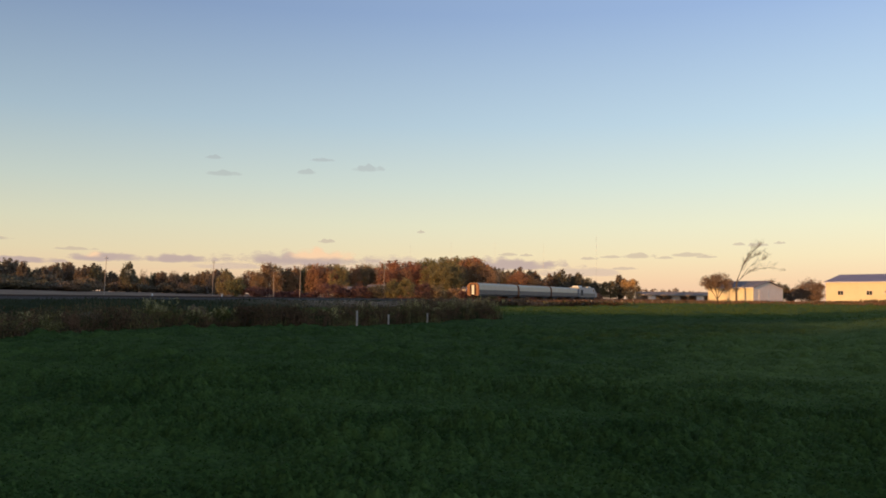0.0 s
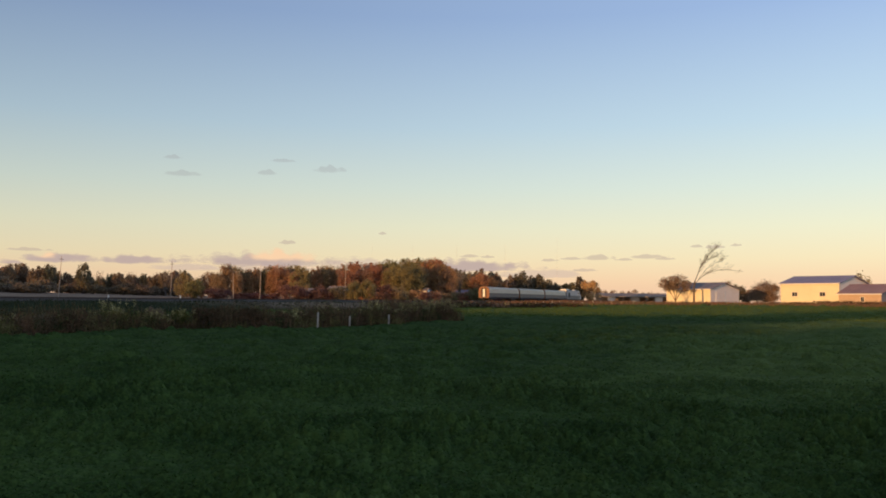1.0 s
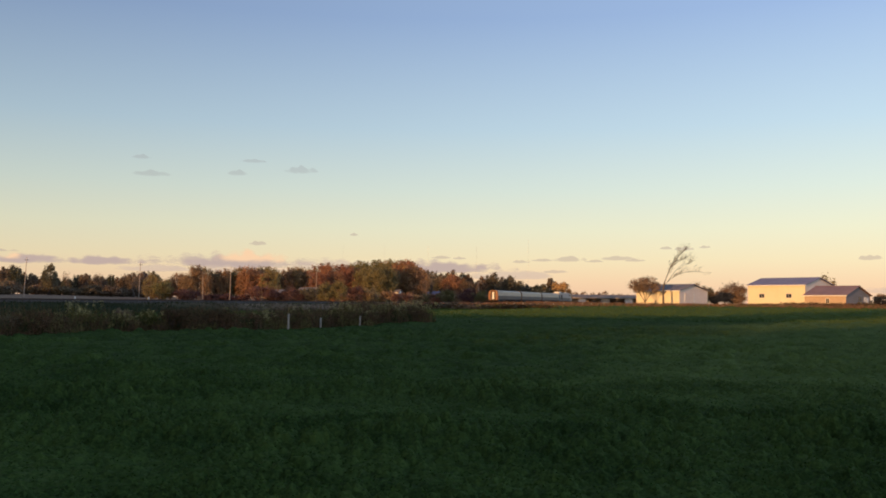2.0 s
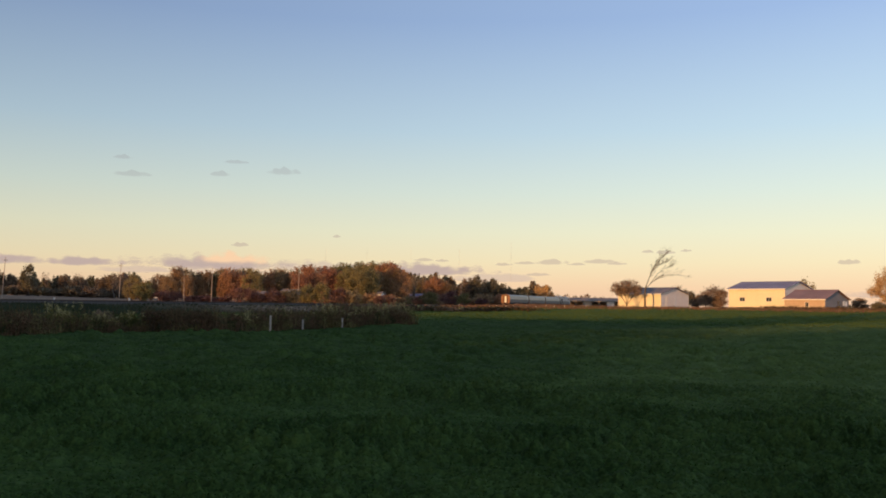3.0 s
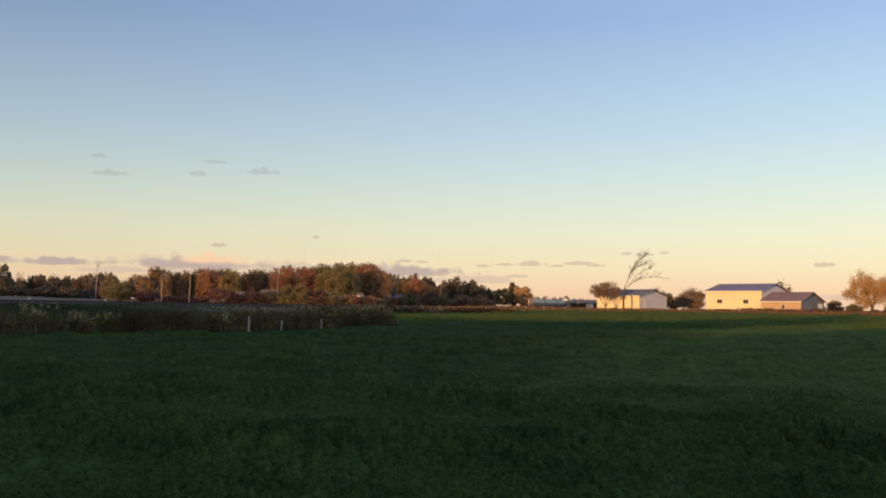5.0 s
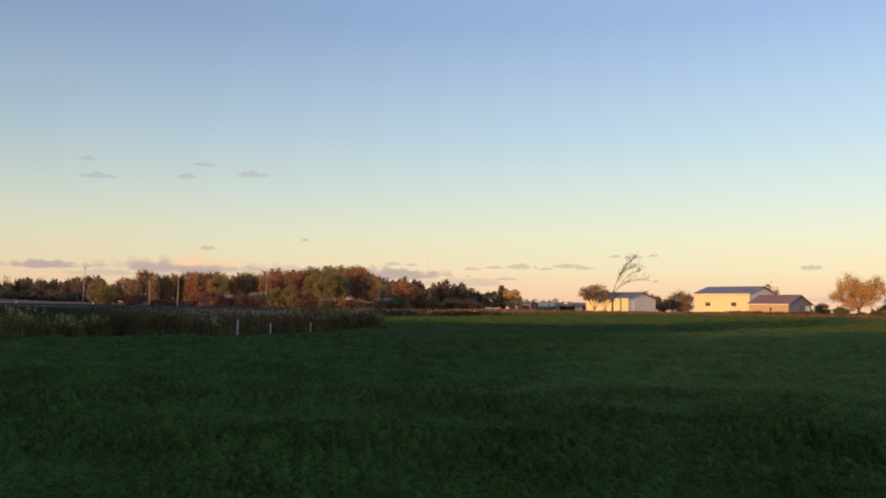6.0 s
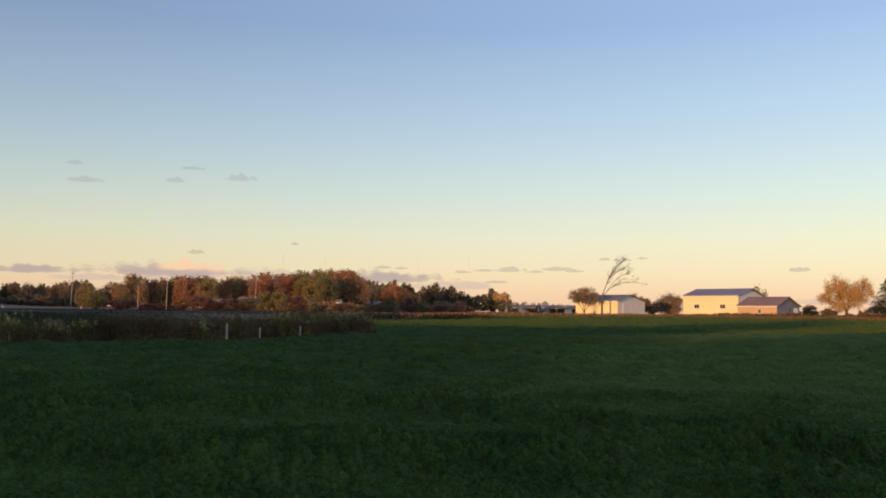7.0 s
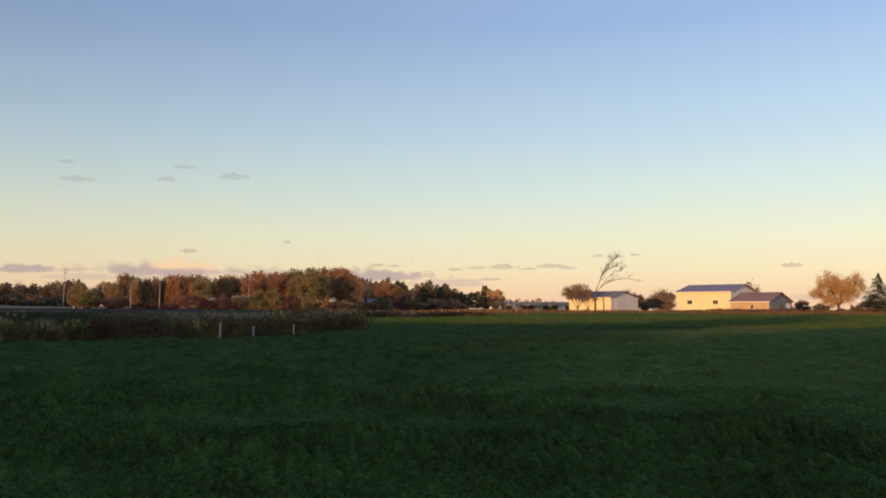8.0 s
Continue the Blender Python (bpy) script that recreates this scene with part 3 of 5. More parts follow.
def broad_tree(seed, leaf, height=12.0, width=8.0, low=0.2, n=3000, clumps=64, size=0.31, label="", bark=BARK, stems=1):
    """A broad-leaved tree of the given height: tapered trunk with limbs, crown of many small leaves in uneven clumps."""
    rng = np.random.default_rng(seed)
    t = thing("tree", Matrix.Identity(4), label, "tree")
    mid, half = height * (1 + low) / 2, height * (1 - low) / 2
    pts, tips = crown_points(rng, n, (0, 0, mid), (width * 0.46, width * 0.46, half * 0.93), clumps, (width * 0.06, width * 0.06, height * 0.042))
    lift = height / np.percentile(pts[:, 2], 95.5)
    pts[:, 2] *= lift
    tips[:, 2] *= lift
    pts = pts[(pts[:, 2] > height * low * 0.6) & (pts[:, 2] < height * 1.13)]
    bm = bmesh.new()
    r0 = height * 0.022
    for s in range(stems):
        foot = Vector((rng.normal(0, 0.35) * (stems > 1), rng.normal(0, 0.35) * (stems > 1), -0.3))
        lean = Vector((rng.normal(0, 0.05 + 0.16 * (stems > 1)), rng.normal(0, 0.05 + 0.16 * (stems > 1)), 1)) * height * 0.8
        axis = [foot, foot + lean * 0.3, foot + lean * 0.62 + Vector((rng.normal(0, 0.2), rng.normal(0, 0.2), 0)), foot + lean]
        tube(bm, axis, [r0, r0 * 0.75, r0 * 0.45, r0 * 0.12], 7)
        for tip in tips[rng.permutation(clumps)[:14]]:
            f = rng.uniform(0.22, 0.75)
            a = foot + lean * f
            b = Vector(tip)
            tube(bm, [a, a.lerp(b, 0.5) + Vector((0, 0, 0.06 * height * rng.uniform(-0.3, 1))), b], [r0 * 0.42 * (1.2 - f), r0 * 0.24, r0 * 0.06], 4)
    part("trunk", bm, bark, t)
    part("crown", quads("crown", leaves(rng, pts, size)), leaf, t)
    return t


def spruce(seed, height=9.0, width=5.0):
    rng = np.random.default_rng(seed)
    t = thing("spruce_tree", Matrix.Identity(4), "dark green spruce with layered drooping boughs", "tree")
    bm = bmesh.new()
    tube(bm, [(0, 0, -0.2), (0, 0, height * 0.5), (0, 0, height)], [0.16, 0.09, 0.015], 7)
    cs = []
    for k in range(26):
        f = k / 26
        z, r = height * (0.06 + 0.92 * f), width / 2 * (1 - f) ** 0.9
        for j in range(max(4, int(9 * (1 - f)))):
            a = rng.uniform(0, math.tau)
            rr = r * rng.uniform(0.75, 1.12)
            end = Vector((rr * math.cos(a), rr * math.sin(a), z - rr * 0.22 + rng.normal(0, 0.1)))
            tube(bm, [(0, 0, z), end], [0.03, 0.008], 3)
            m = int(18 + 30 * rr)
            g = rng.uniform(0.1, 1, m)
            p = np.outer(g, np.array(end) - np.array((0, 0, z))) + np.array((0, 0, z))
            p += rng.normal(0, 1, (m, 3)) * np.array((0.10, 0.10, 0.09)) * (0.5 + 0.6 * rr)
            cs.append(p)
    part("trunk", bm, BARK, t)
    part("crown", quads("crown", leaves(rng, np.concatenate(cs), 0.11, aspect=0.45)), NEEDLES, t)
    return t


def bare_tree(seed):
    """A dead tree that forks low: one limb sweeps up and over, one arches far out to the side, with fine bare twigs."""
    rng = np.random.default_rng(seed)
    t = thing("bare_tree", Matrix.Identity(4), "leafless leaning tree with fine bare twigs before a shed", "tree")
    trunk, limbs, twigs = bmesh.new(), bmesh.new(), bmesh.new()
    tube(trunk, [(0, 0, -0.3), (0.02, 0, 1.5), (0.0, 0.05, 3.0), (0.15, 0.05, 4.4), (0.3, 0.05, 5.1)], [0.27, 0.22, 0.19, 0.16, 0.13], 9)

    def twig(a, way, length, r, depth):
        a, way = Vector(a), Vector(way).normalized()
        pts = [a]
        for k in range(4):
            way = (way + Vector((0.06 + rng.normal(0, 0.12), rng.normal(0, 0.12), rng.normal(0.06, 0.10)))).normalized()
            pts.append(pts[-1] + way * length / 4)
        tube(twigs, pts, [r, r * 0.8, r * 0.62, r * 0.45, r * 0.3], 3)
        if depth < 2:
            for k in range((5, 4)[depth]):
                f = rng.uniform(0.3, 1.0) * 3.99
                s = pts[int(f)].lerp(pts[int(f) + 1], f - int(f))
                twig(s, way + Vector((rng.normal(0.1, 0.5), rng.normal(0, 0.5), rng.normal(0.0, 0.5))), length * rng.uniform(0.35, 0.55), max(0.009, r * 0.6), depth + 1)
    for path, r, sprays, long in (
            (((0.3, 0, 5.1), (0.9, 0.1, 6.6), (1.5, 0.1, 8.2), (2.5, 0.0, 9.7), (3.6, -0.1, 11.1), (4.7, -0.1, 12.4)), 0.12, 26, 1.9),
            (((0.3, 0, 4.5), (1.6, -0.2, 5.9), (3.4, -0.3, 7.0), (5.4, -0.3, 7.5), (7.4, -0.4, 7.6), (9.2, -0.4, 7.2)), 0.09, 17, 1.5),
            (((0.9, 0.1, 6.6), (1.5, 0.5, 8.4), (2.6, 0.7, 9.6), (4.3, 0.8, 10.2)), 0.075, 13, 1.7),
            (((1.0, -0.1, 5.3), (2.6, -0.5, 7.6), (4.2, -0.8, 8.9), (5.6, -1.0, 9.3)), 0.075, 14, 1.7),
            (((1.5, 0.1, 8.2), (3.0, -0.3, 9.6), (4.6, -0.5, 10.4), (5.8, -0.6, 10.4)), 0.05, 11, 1.4)):
        tube(limbs, path, [0.8 * r * (1 - 0.85 * k / (len(path) - 1)) for k in range(len(path))], 6)
        for k in range(sprays):
            f = rng.uniform(0.2, 0.999) * (len(path) - 1)
            i = int(f)
            a, b = Vector(path[i]), Vector(path[i + 1])
            twig(a.lerp(b, f - i), (b - a).normalized() + Vector((rng.normal(0.1, 0.4), rng.normal(0, 0.4), rng.normal(0.3, 0.4))), long * rng.uniform(0.6, 1.2), max(0.012, r * 0.25), 0)
    part("trunk", trunk, BARK_PALE, t)
    part("limb_fork", limbs, BARK_PALE, t)
    part("twig_spray", twigs, BARK_PALE, t)
    return t


def shrub(seed, leaf, height, width, n=2200, label="", size=0.16):
    rng = np.random.default_rng(seed)
    t = thing("shrub", Matrix.Identity(4), label, "shrub")
    pts, tips = crown_points(rng, n, (0, 0, height * 0.5), (width * 0.42, width * 0.42, height * 0.42), 30, (width * 0.08, width * 0.08, height * 0.07))
    pts[:, 2] *= height / np.percentile(pts[:, 2], 97)
    pts = pts[pts[:, 2] > 0.05]
    bm = bmesh.new()
    for tip in tips[:14]:
        a = Vector((rng.normal(0, 0.2), rng.normal(0, 0.2), -0.1))
        tube(bm, [a, a.lerp(Vector(tip), 0.5) + Vector((0, 0, 0.2)), Vector(tip)], [0.06, 0.04, 0.012], 5)
    part("stem_tangle", bm, BARK, t)
    part("foliage", quads("foliage", leaves(rng, pts, size)), leaf, t)
    return t


WOOD_LABEL = "autumn tree with russet and olive leaves in a wood"
DARK_LABEL = "dark leafy tree in a distant tree line"
KINDS = [broad_tree(11 + k, LEAF_WOOD, 12, w, low, n=5200, clumps=90, size=0.22, label=WOOD_LABEL) for k, (w, low) in enumerate(((7.5, 0.06), (9, 0.08), (5.5, 0.04), (9.5, 0.1), (6.5, 0.03)))]
RUSTS = [broad_tree(21 + k, LEAF_RUST, 12, w, low, n=5200, clumps=90, size=0.22, label="rust-red autumn tree in a wood") for k, (w, low) in enumerate(((7.0, 0.08), (8.5, 0.1)))]
OLIVES = [broad_tree(26 + k, LEAF_OLIVE, 12, w, low, n=5200, clumps=90, size=0.22, label="broad olive-green tree in an autumn wood") for k, (w, low) in enumerate(((8.5, 0.1), (9.5, 0.12)))]
THIN = [broad_tree(28 + k, LEAF_BROWN, 12, w, 0.35, n=420, clumps=40, size=0.16, bark=BARK_PALE, label="thin nearly leafless tree rising above a wood", stems=2) for k, w in enumerate((5.0, 6.5))]
DARKS = [broad_tree(31 + k, LEAF_DARK, 12, w, low, n=3400, clumps=80, size=0.28, label=DARK_LABEL) for k, (w, low) in enumerate(((5.5, 0.03), (7, 0.02), (4.2, 0.04)))]
USED = set()


def put(kinds, rng, m, group):
    k = int(rng.integers(0, len(kinds)))
    ob = kinds[k]
    if ob in USED:
        ob = copy_thing(ob, m)
    USED.add(kinds[k])
    ob.matrix_basis = m
    return tagged(ob, group=group)


def tree_row(kinds, seed, rows, far, deep, group, step=1.5, wide=1.0, behind=2):
    """A stretch of wood: rows of (bearing, height above the eye in degrees); trees stand between them at about that height."""
    rng = np.random.default_rng(seed)
    az0, az1 = rows[0][0], rows[-1][0]
    xs, hs = [r[0] for r in rows], [r[1] for r in rows]
    for layer in range(behind):
        a = az0 + rng.uniform(0, step)
        while a < az1:
            f = far + layer * deep + rng.uniform(-0.25, 0.25) * deep
            x, y = at(a, f)
            top = EYE + f * math.tan(radians(float(np.interp(a, xs, hs)) * rng.uniform(0.80, 1.08)))
            h = max(2.5, top - gz(x, y))
            s = h / 12
            put(kinds, rng, pose(x, y, gz(x, y) - 0.5, 0, 0, rng.uniform(0, 360)) @ Matrix.Diagonal((s * wide, s * wide, s, 1)), group)
            a += step * rng.uniform(0.6, 1.3)


tree_row(DARKS, 1, [(-31, 1.8), (-27.3, 1.9), (-25.6, 1.75), (-22.3, 1.8), (-21.5, 1.53), (-19.8, 1.32), (-18, 1.4), (-15.5, 1.45), (-14, 1.6)], 360, 25, "far tree line", step=0.42, wide=1.2, behind=2)
tree_row(KINDS, 2, [(-14.5, 1.55), (-13.2, 1.3), (-11.6, 2.0), (-10, 1.78), (-9, 1.95), (-7.1, 2.05), (-6.5, 1.8), (-5.6, 2.15), (-5, 1.95), (-4.1, 2.33)], 285, 20, "autumn wood", step=0.55, behind=2)
tree_row(RUSTS, 22, [(-4.1, 2.15), (-3.3, 2.3), (-2.6, 2.25), (-1.4, 2.35)], 280, 18, "autumn wood", step=0.62, behind=2)
tree_row(OLIVES, 23, [(-1.3, 2.45), (-0.5, 2.6), (0.3, 2.62), (1.0, 2.45)], 276, 18, "autumn wood", step=0.7, behind=2)
tree_row(KINDS, 24, [(-4.3, 2.2), (-2.6, 2.25), (-0.6, 2.4), (0.6, 2.45), (1.2, 2.42), (2.1, 2.5), (2.7, 2.4)], 310, 18, "autumn wood", step=0.55, behind=1)
tree_row(KINDS, 25, [(1.0, 2.45), (2.1, 2.5), (3.2, 2.1)], 284, 16, "autumn wood", step=0.55, behind=1)
for k, (az, el, far) in enumerate(((-26.2, 1.95, 372), (-24.4, 1.9, 372), (-19.35, 1.75, 350), (-17.5, 1.75, 352), (-15.3, 1.85, 345), (-14.5, 1.8, 300), (-11.9, 2.15, 300), (-10.4, 2.1, 300), (-6.7, 2.15, 300), (-5.9, 2.2, 298), (3.7, 2.1, 352), (5.0, 1.9, 380))):
    x, y = at(az, far)
    h = EYE + far * math.tan(radians(el)) - gz(x, y)
    m = spot(az, far, 70 * k, 0.2, h / 12)
    if k < 2:
        THIN[k].matrix_basis = m
    else:
        copy_thing(THIN[k % 2], m)
tree_row(DARKS, 3, [(2.6, 2.3), (3.3, 1.95), (4.5, 1.82), (5.5, 1.9), (6.1, 1.75), (6.8, 1.55), (8.0, 1.85), (8.6, 1.4), (9.0, 1.75), (9.9, 1.2), (10.4, 1.05)], 400, 25, "far tree line", step=0.42, wide=1.0, behind=2)
tree_row(KINDS, 4, [(2.6, 2.1), (4.0, 1.75), (6.2, 1.6)], 360, 12, "autumn wood", step=0.6, behind=1)
# few pale brown leaves on these trees stand in for distance haze
tree_row([broad_tree(81 + k, LEAF_BROWN, 12, 9, 0.05, 900, 40, 0.4, "distant tree far behind the railway, thinned out to look hazy") for k in range(2)], 5, [(12.6, 0.8), (13.6, 0.95), (14.6, 0.75), (15.8, 0.8), (17.2, 0.7)], 640, 30, "distant trees", step=0.45, behind=1)
tree_row(DARKS, 6, [(30.4, 0.3), (31.2, 0.45), (32.2, 0.35), (34.0, 0.5), (37.5, 0.6)], 460, 30, "far tree line", step=0.6, behind=1)


def belt():
    """The tall shelter belt on the sun's side, behind the field, that shades the near ground; one lower stretch lets a streak of light in."""
    rng = np.random.default_rng(9)
    side = Vector((-SUN_AWAY.y, SUN_AWAY.x, 0))
    trunks, crowns = bmesh.new(), []
    for row in range(2):
        c = -140.0
        while c < 420:
            p = SUN_AWAY * (-150 - 9 * row + rng.uniform(-3, 3)) + side * c
            h = 19.8 if c < 14 else 14.3 if c < 30 else 24.3 if c < 39 else 17.4 if c < 88 else 21.6
            h *= rng.uniform(0.97, 1.04)
            z = gz(p.x, p.y)
            pts, _ = crown_points(rng, 620, (0, 0, h * 0.53), (h * 0.26, h * 0.26, h * 0.44), 60, (h * 0.035, h * 0.035, h * 0.04))
            pts = pts[(pts[:, 2] > h * 0.05) & (pts[:, 2] < h * 1.02)]
            crowns.append(leaves(rng, pts + np.array((p.x, p.y, z)), 1.1))
            tube(trunks, [(p.x, p.y, z - 0.3), (p.x, p.y, z + h * 0.5), (p.x, p.y, z + h * 0.9)], [h * 0.02, h * 0.013, 0.03], 6)
            c += rng.uniform(3.2, 4.6)
    t = thing("shelter_belt", Matrix.Identity(4), "dense belt of tall autumn trees beside the field", "trees", kind="stuff")
    part("trunk_row", trunks, BARK, t)
    part("crown_mass", quads("crown_mass", np.concatenate(crowns)), LEAF_WOOD, t)


belt()


def place(ob, m):
    ob.matrix_basis = m
    return ob


def thicket(rows, seed, leaf, label):
    """Bushes before a wood: bearing, distance, height, width."""
    kinds = [shrub(seed + k, leaf, 3.0, 5.2, 1700, label, 0.22) for k in range(2)]
    used = set()
    for k, (az, far, h, w) in enumerate(rows):
        m = spot(az, far, 47 * k, 0.1, w / 5.2, h / 3.0)
        ob = kinds[k % 2]
        if ob in used:
            ob = copy_thing(ob, m)
        used.add(kinds[k % 2])
        ob.matrix_basis = m


rng_t = np.random.default_rng(12)
def bank_bush(seed, az, wide, el, leaf, label, far=232):
    """A rounded bush beyond the track: bearing, width and top in degrees."""
    x, y = at(az, far)
    h = EYE + far * math.tan(radians(el)) - gz(x, y) + 0.15
    ob = shrub(seed, leaf, h, far * radians(wide) * 1.1, 3600, label, 0.17)
    ob.matrix_basis = spot(az, far, 47 * seed, 0.15)


RED_BUSH, OLIVE_BUSH = "dull red rounded bush beyond the railway", "olive-green bush beyond the railway"
for k, (az, wide, el, leaf, label) in enumerate((
        (-13.75, 1.35, 1.1, LEAF_OLIVE, OLIVE_BUSH), (-12.15, 1.9, 0.58, LEAF_RED_BUSH, RED_BUSH), (-10.7, 1.2, 0.30, LEAF_RED_BUSH, RED_BUSH), (-9.6, 1.3, 0.34, LEAF_RED_BUSH, RED_BUSH), (-8.7, 0.9, 0.30, LEAF_RED_BUSH, RED_BUSH), (-6.6, 1.0, 0.5, LEAF_RED_BUSH, RED_BUSH),
        (-7.4, 1.95, 0.84, LEAF_RED_BUSH, RED_BUSH), (-5.5, 1.7, 0.72, LEAF_RED_BUSH, RED_BUSH), (-4.5, 1.5, 0.78, LEAF_DARK, "dark russet bush beyond the railway"), (-3.3, 1.2, 1.05, LEAF_OLIVE, OLIVE_BUSH), (-2.5, 1.2, 1.2, LEAF_OLIVE, OLIVE_BUSH),
        (-1.2, 1.3, 0.9, LEAF_RED_BUSH, RED_BUSH), (-0.4, 0.9, 0.8, LEAF_WOOD, "brown bush before a wood"), (1.35, 0.8, 0.45, LEAF_RED_BUSH, RED_BUSH), (2.2, 0.7, 0.35, LEAF_RED_BUSH, RED_BUSH))):
    bank_bush(400 + k, az, wide, el, leaf, label)
for k, (az, wide, el, leaf) in enumerate(((4.9, 0.8, 0.75, LEAF_OLIVE), (6.2, 1.4, 0.85, LEAF_RED_BUSH), (7.1, 0.9, 0.7, LEAF_OLIVE), (3.2, 0.8, 0.45, LEAF_OLIVE), (8.3, 0.8, 0.4, LEAF_RED_BUSH))):
    bank_bush(420 + k, az, wide, el, leaf, "small rounded autumn bush beside the railway", 318)
thicket([(-6.8 + 0.55 * k, 262 + rng_t.uniform(-5, 5), rng_t.uniform(2.0, 3.6), rng_t.uniform(5, 8)) for k in range(18)], 310, LEAF_WOOD, "autumn bush at the edge of a wood")
thicket([(2.4 + 0.6 * k, 345 + rng_t.uniform(-5, 5), rng_t.uniform(2.5, 4.5), rng_t.uniform(6, 9)) for k in range(14)], 320, LEAF_WOOD, "autumn bush at the edge of a wood")

thicket([(-30.5 + 0.33 * k, 318 + rng_t.uniform(-8, 8), rng_t.uniform(3.0, 5.0), rng_t.uniform(7, 10)) for k in range(25)], 330, LEAF_DARK, "dark bush below a far tree line")
thicket([(-30.2 + 0.42 * k, 302 + rng_t.uniform(-4, 4), rng_t.uniform(1.8, 3.0), rng_t.uniform(8, 11)) for k in range(19)], 350, LEAF_DARK, "low dark bush before a far tree line")
thicket([(-21.5 + 0.6 * k, 345 + rng_t.uniform(-5, 5), rng_t.uniform(2.5, 4.0), rng_t.uniform(6, 9)) for k in range(13)], 340, LEAF_DARK, "dark bush below a far tree line")


# lone trees
def lobed_tree(seed, leaf, lobes, n, size, label, fork, bark=BARK, thick=0.22):
    """A tree whose crown is several uneven lobes, a limb running from the fork to each; lobes are (centre, radii)."""
    rng = np.random.default_rng(seed)
    t = thing("tree", Matrix.Identity(4), label, "tree")
    weight = np.array([r[0] * r[2] for _, r in lobes])
    bm, pts = bmesh.new(), []
    tube(bm, [(0, 0, -0.3), (0.05, 0, fork * 0.5), (0, 0.05, fork)], [thick, thick * 0.85, thick * 0.75], 8)
    for (c, r), w in zip(lobes, weight / weight.sum()):
        p, tips = crown_points(rng, int(n * w), c, [0.88 * q for q in r], 60, (r[0] * 0.17, r[1] * 0.17, r[2] * 0.16))
        pts.append(p)
        a, b = Vector((0, 0, fork)), Vector(c)
        tube(bm, [a, a.lerp(b, 0.5) + Vector((rng.normal(0, 0.15), 0, 0.2)), b], [thick * 0.6, thick * 0.42, thick * 0.25], 6)
        for tip in tips[:20]:
            s = a.lerp(b, rng.uniform(0.4, 1.0))
            e = Vector(tip)
            tube(bm, [s, s.lerp(e, 0.5) + Vector((0, 0, rng.uniform(-0.1, 0.4))), e + (e - s) * 0.08], [thick * 0.22, thick * 0.13, 0.012], 4)
    part("trunk", bm, bark, t)
    part("crown", quads("crown", leaves(rng, np.concatenate(pts), size)), leaf, t)
    return t


place(broad_tree(51, LEAF_DARK, 10, 6.2, 0.12, 2200, label="rounded dark tree standing above a tree line"), spot(-20.25, 335, 40))
place(lobed_tree(52, LEAF_GOLD, (((-2.0, 0, 6.5), (3.3, 2.8, 3.7)), ((-4.6, 0.3, 4.6), (1.9, 1.6, 1.5)), ((3.6, 0, 6.7), (2.5, 2.3, 3.3)), ((1.2, 0.5, 4.4), (3.4, 2.4, 2.6)), ((0.9, 0.2, 6.0), (2.3, 2.0, 2.2)), ((-2.0, -0.5, 2.6), (2.4, 2.0, 1.6))), 21000, 0.125,
                 "golden autumn tree with a thin two-lobed crown beside farm sheds", 1.6, thick=0.3), spot(33.77, 225, -33.8))
place(lobed_tree(54, LEAF_BROWN, (((0.5, 0, 5.0), (2.4, 2.2, 1.6)), ((-2.1, 0.2, 4.3), (1.8, 1.6, 1.6)), ((2.2, -0.2, 4.1), (1.4, 1.4, 1.4)), ((-0.6, 0.5, 4.0), (1.8, 1.6, 1.3))), 9000, 0.10,
                 "small spreading brown-leaved tree with forked stems by a shed", 0.6, thick=0.15), spot(17.85, 198, -17.8))
place(shrub(561, LEAF_WOOD, 7.0, 5.5, 3600, "olive tree crown rising behind a machine shed", 0.2), spot(28.7, 246, 30))
place(spruce(55, 8.9, 11.5), spot(35.95, 205))
place(bare_tree(56), spot(19.0, 196, -15))
place(lobed_tree(57, LEAF_BROWN, (((0, 0, 3.1), (2.9, 2.6, 2.5)), ((-2.0, 0.3, 2.4), (1.7, 1.6, 1.9)), ((2.0, -0.3, 2.8), (1.7, 1.6, 2.2)), ((0.4, -0.8, 1.4), (3.2, 2.2, 1.2))), 11000, 0.13,
                 "broad rounded brown-leaved bush between two sheds", 0.5, thick=0.12), spot(23.25, 222, -23.3))
for az, far, h, w, leaf in ((20.95, 235, 5.2, 5.0, LEAF_BROWN), (21.6, 236, 4.5, 4.6, LEAF_DARK), (22.25, 236, 3.4, 4.2, LEAF_BROWN), (31.75, 232, 2.7, 4.0, LEAF_BROWN), (30.9, 238, 1.3, 2.6, LEAF_BROWN), (32.75, 220, 1.9, 3.4, LEAF_DARK), (34.9, 226, 1.5, 3.6, LEAF_DARK)):
    place(shrub(int(az * 10), leaf, h, w, 4200, "rounded brown-green shrub beside farm sheds", 0.15), spot(az, far, az * 30))
for az, h, w, far, leaf in ((11.0, 7.6, 9.0, 372, LEAF_WOOD), (11.75, 10.2, 5.6, 380, LEAF_DARK), (12.4, 8.7, 9.6, 372, LEAF_GOLD)):
    place(broad_tree(int(az * 20), leaf, h, w, 0.02, 6500, 60, 0.27, "small rounded autumn tree near the railway"), spot(az, far, az * 50, 0.3))


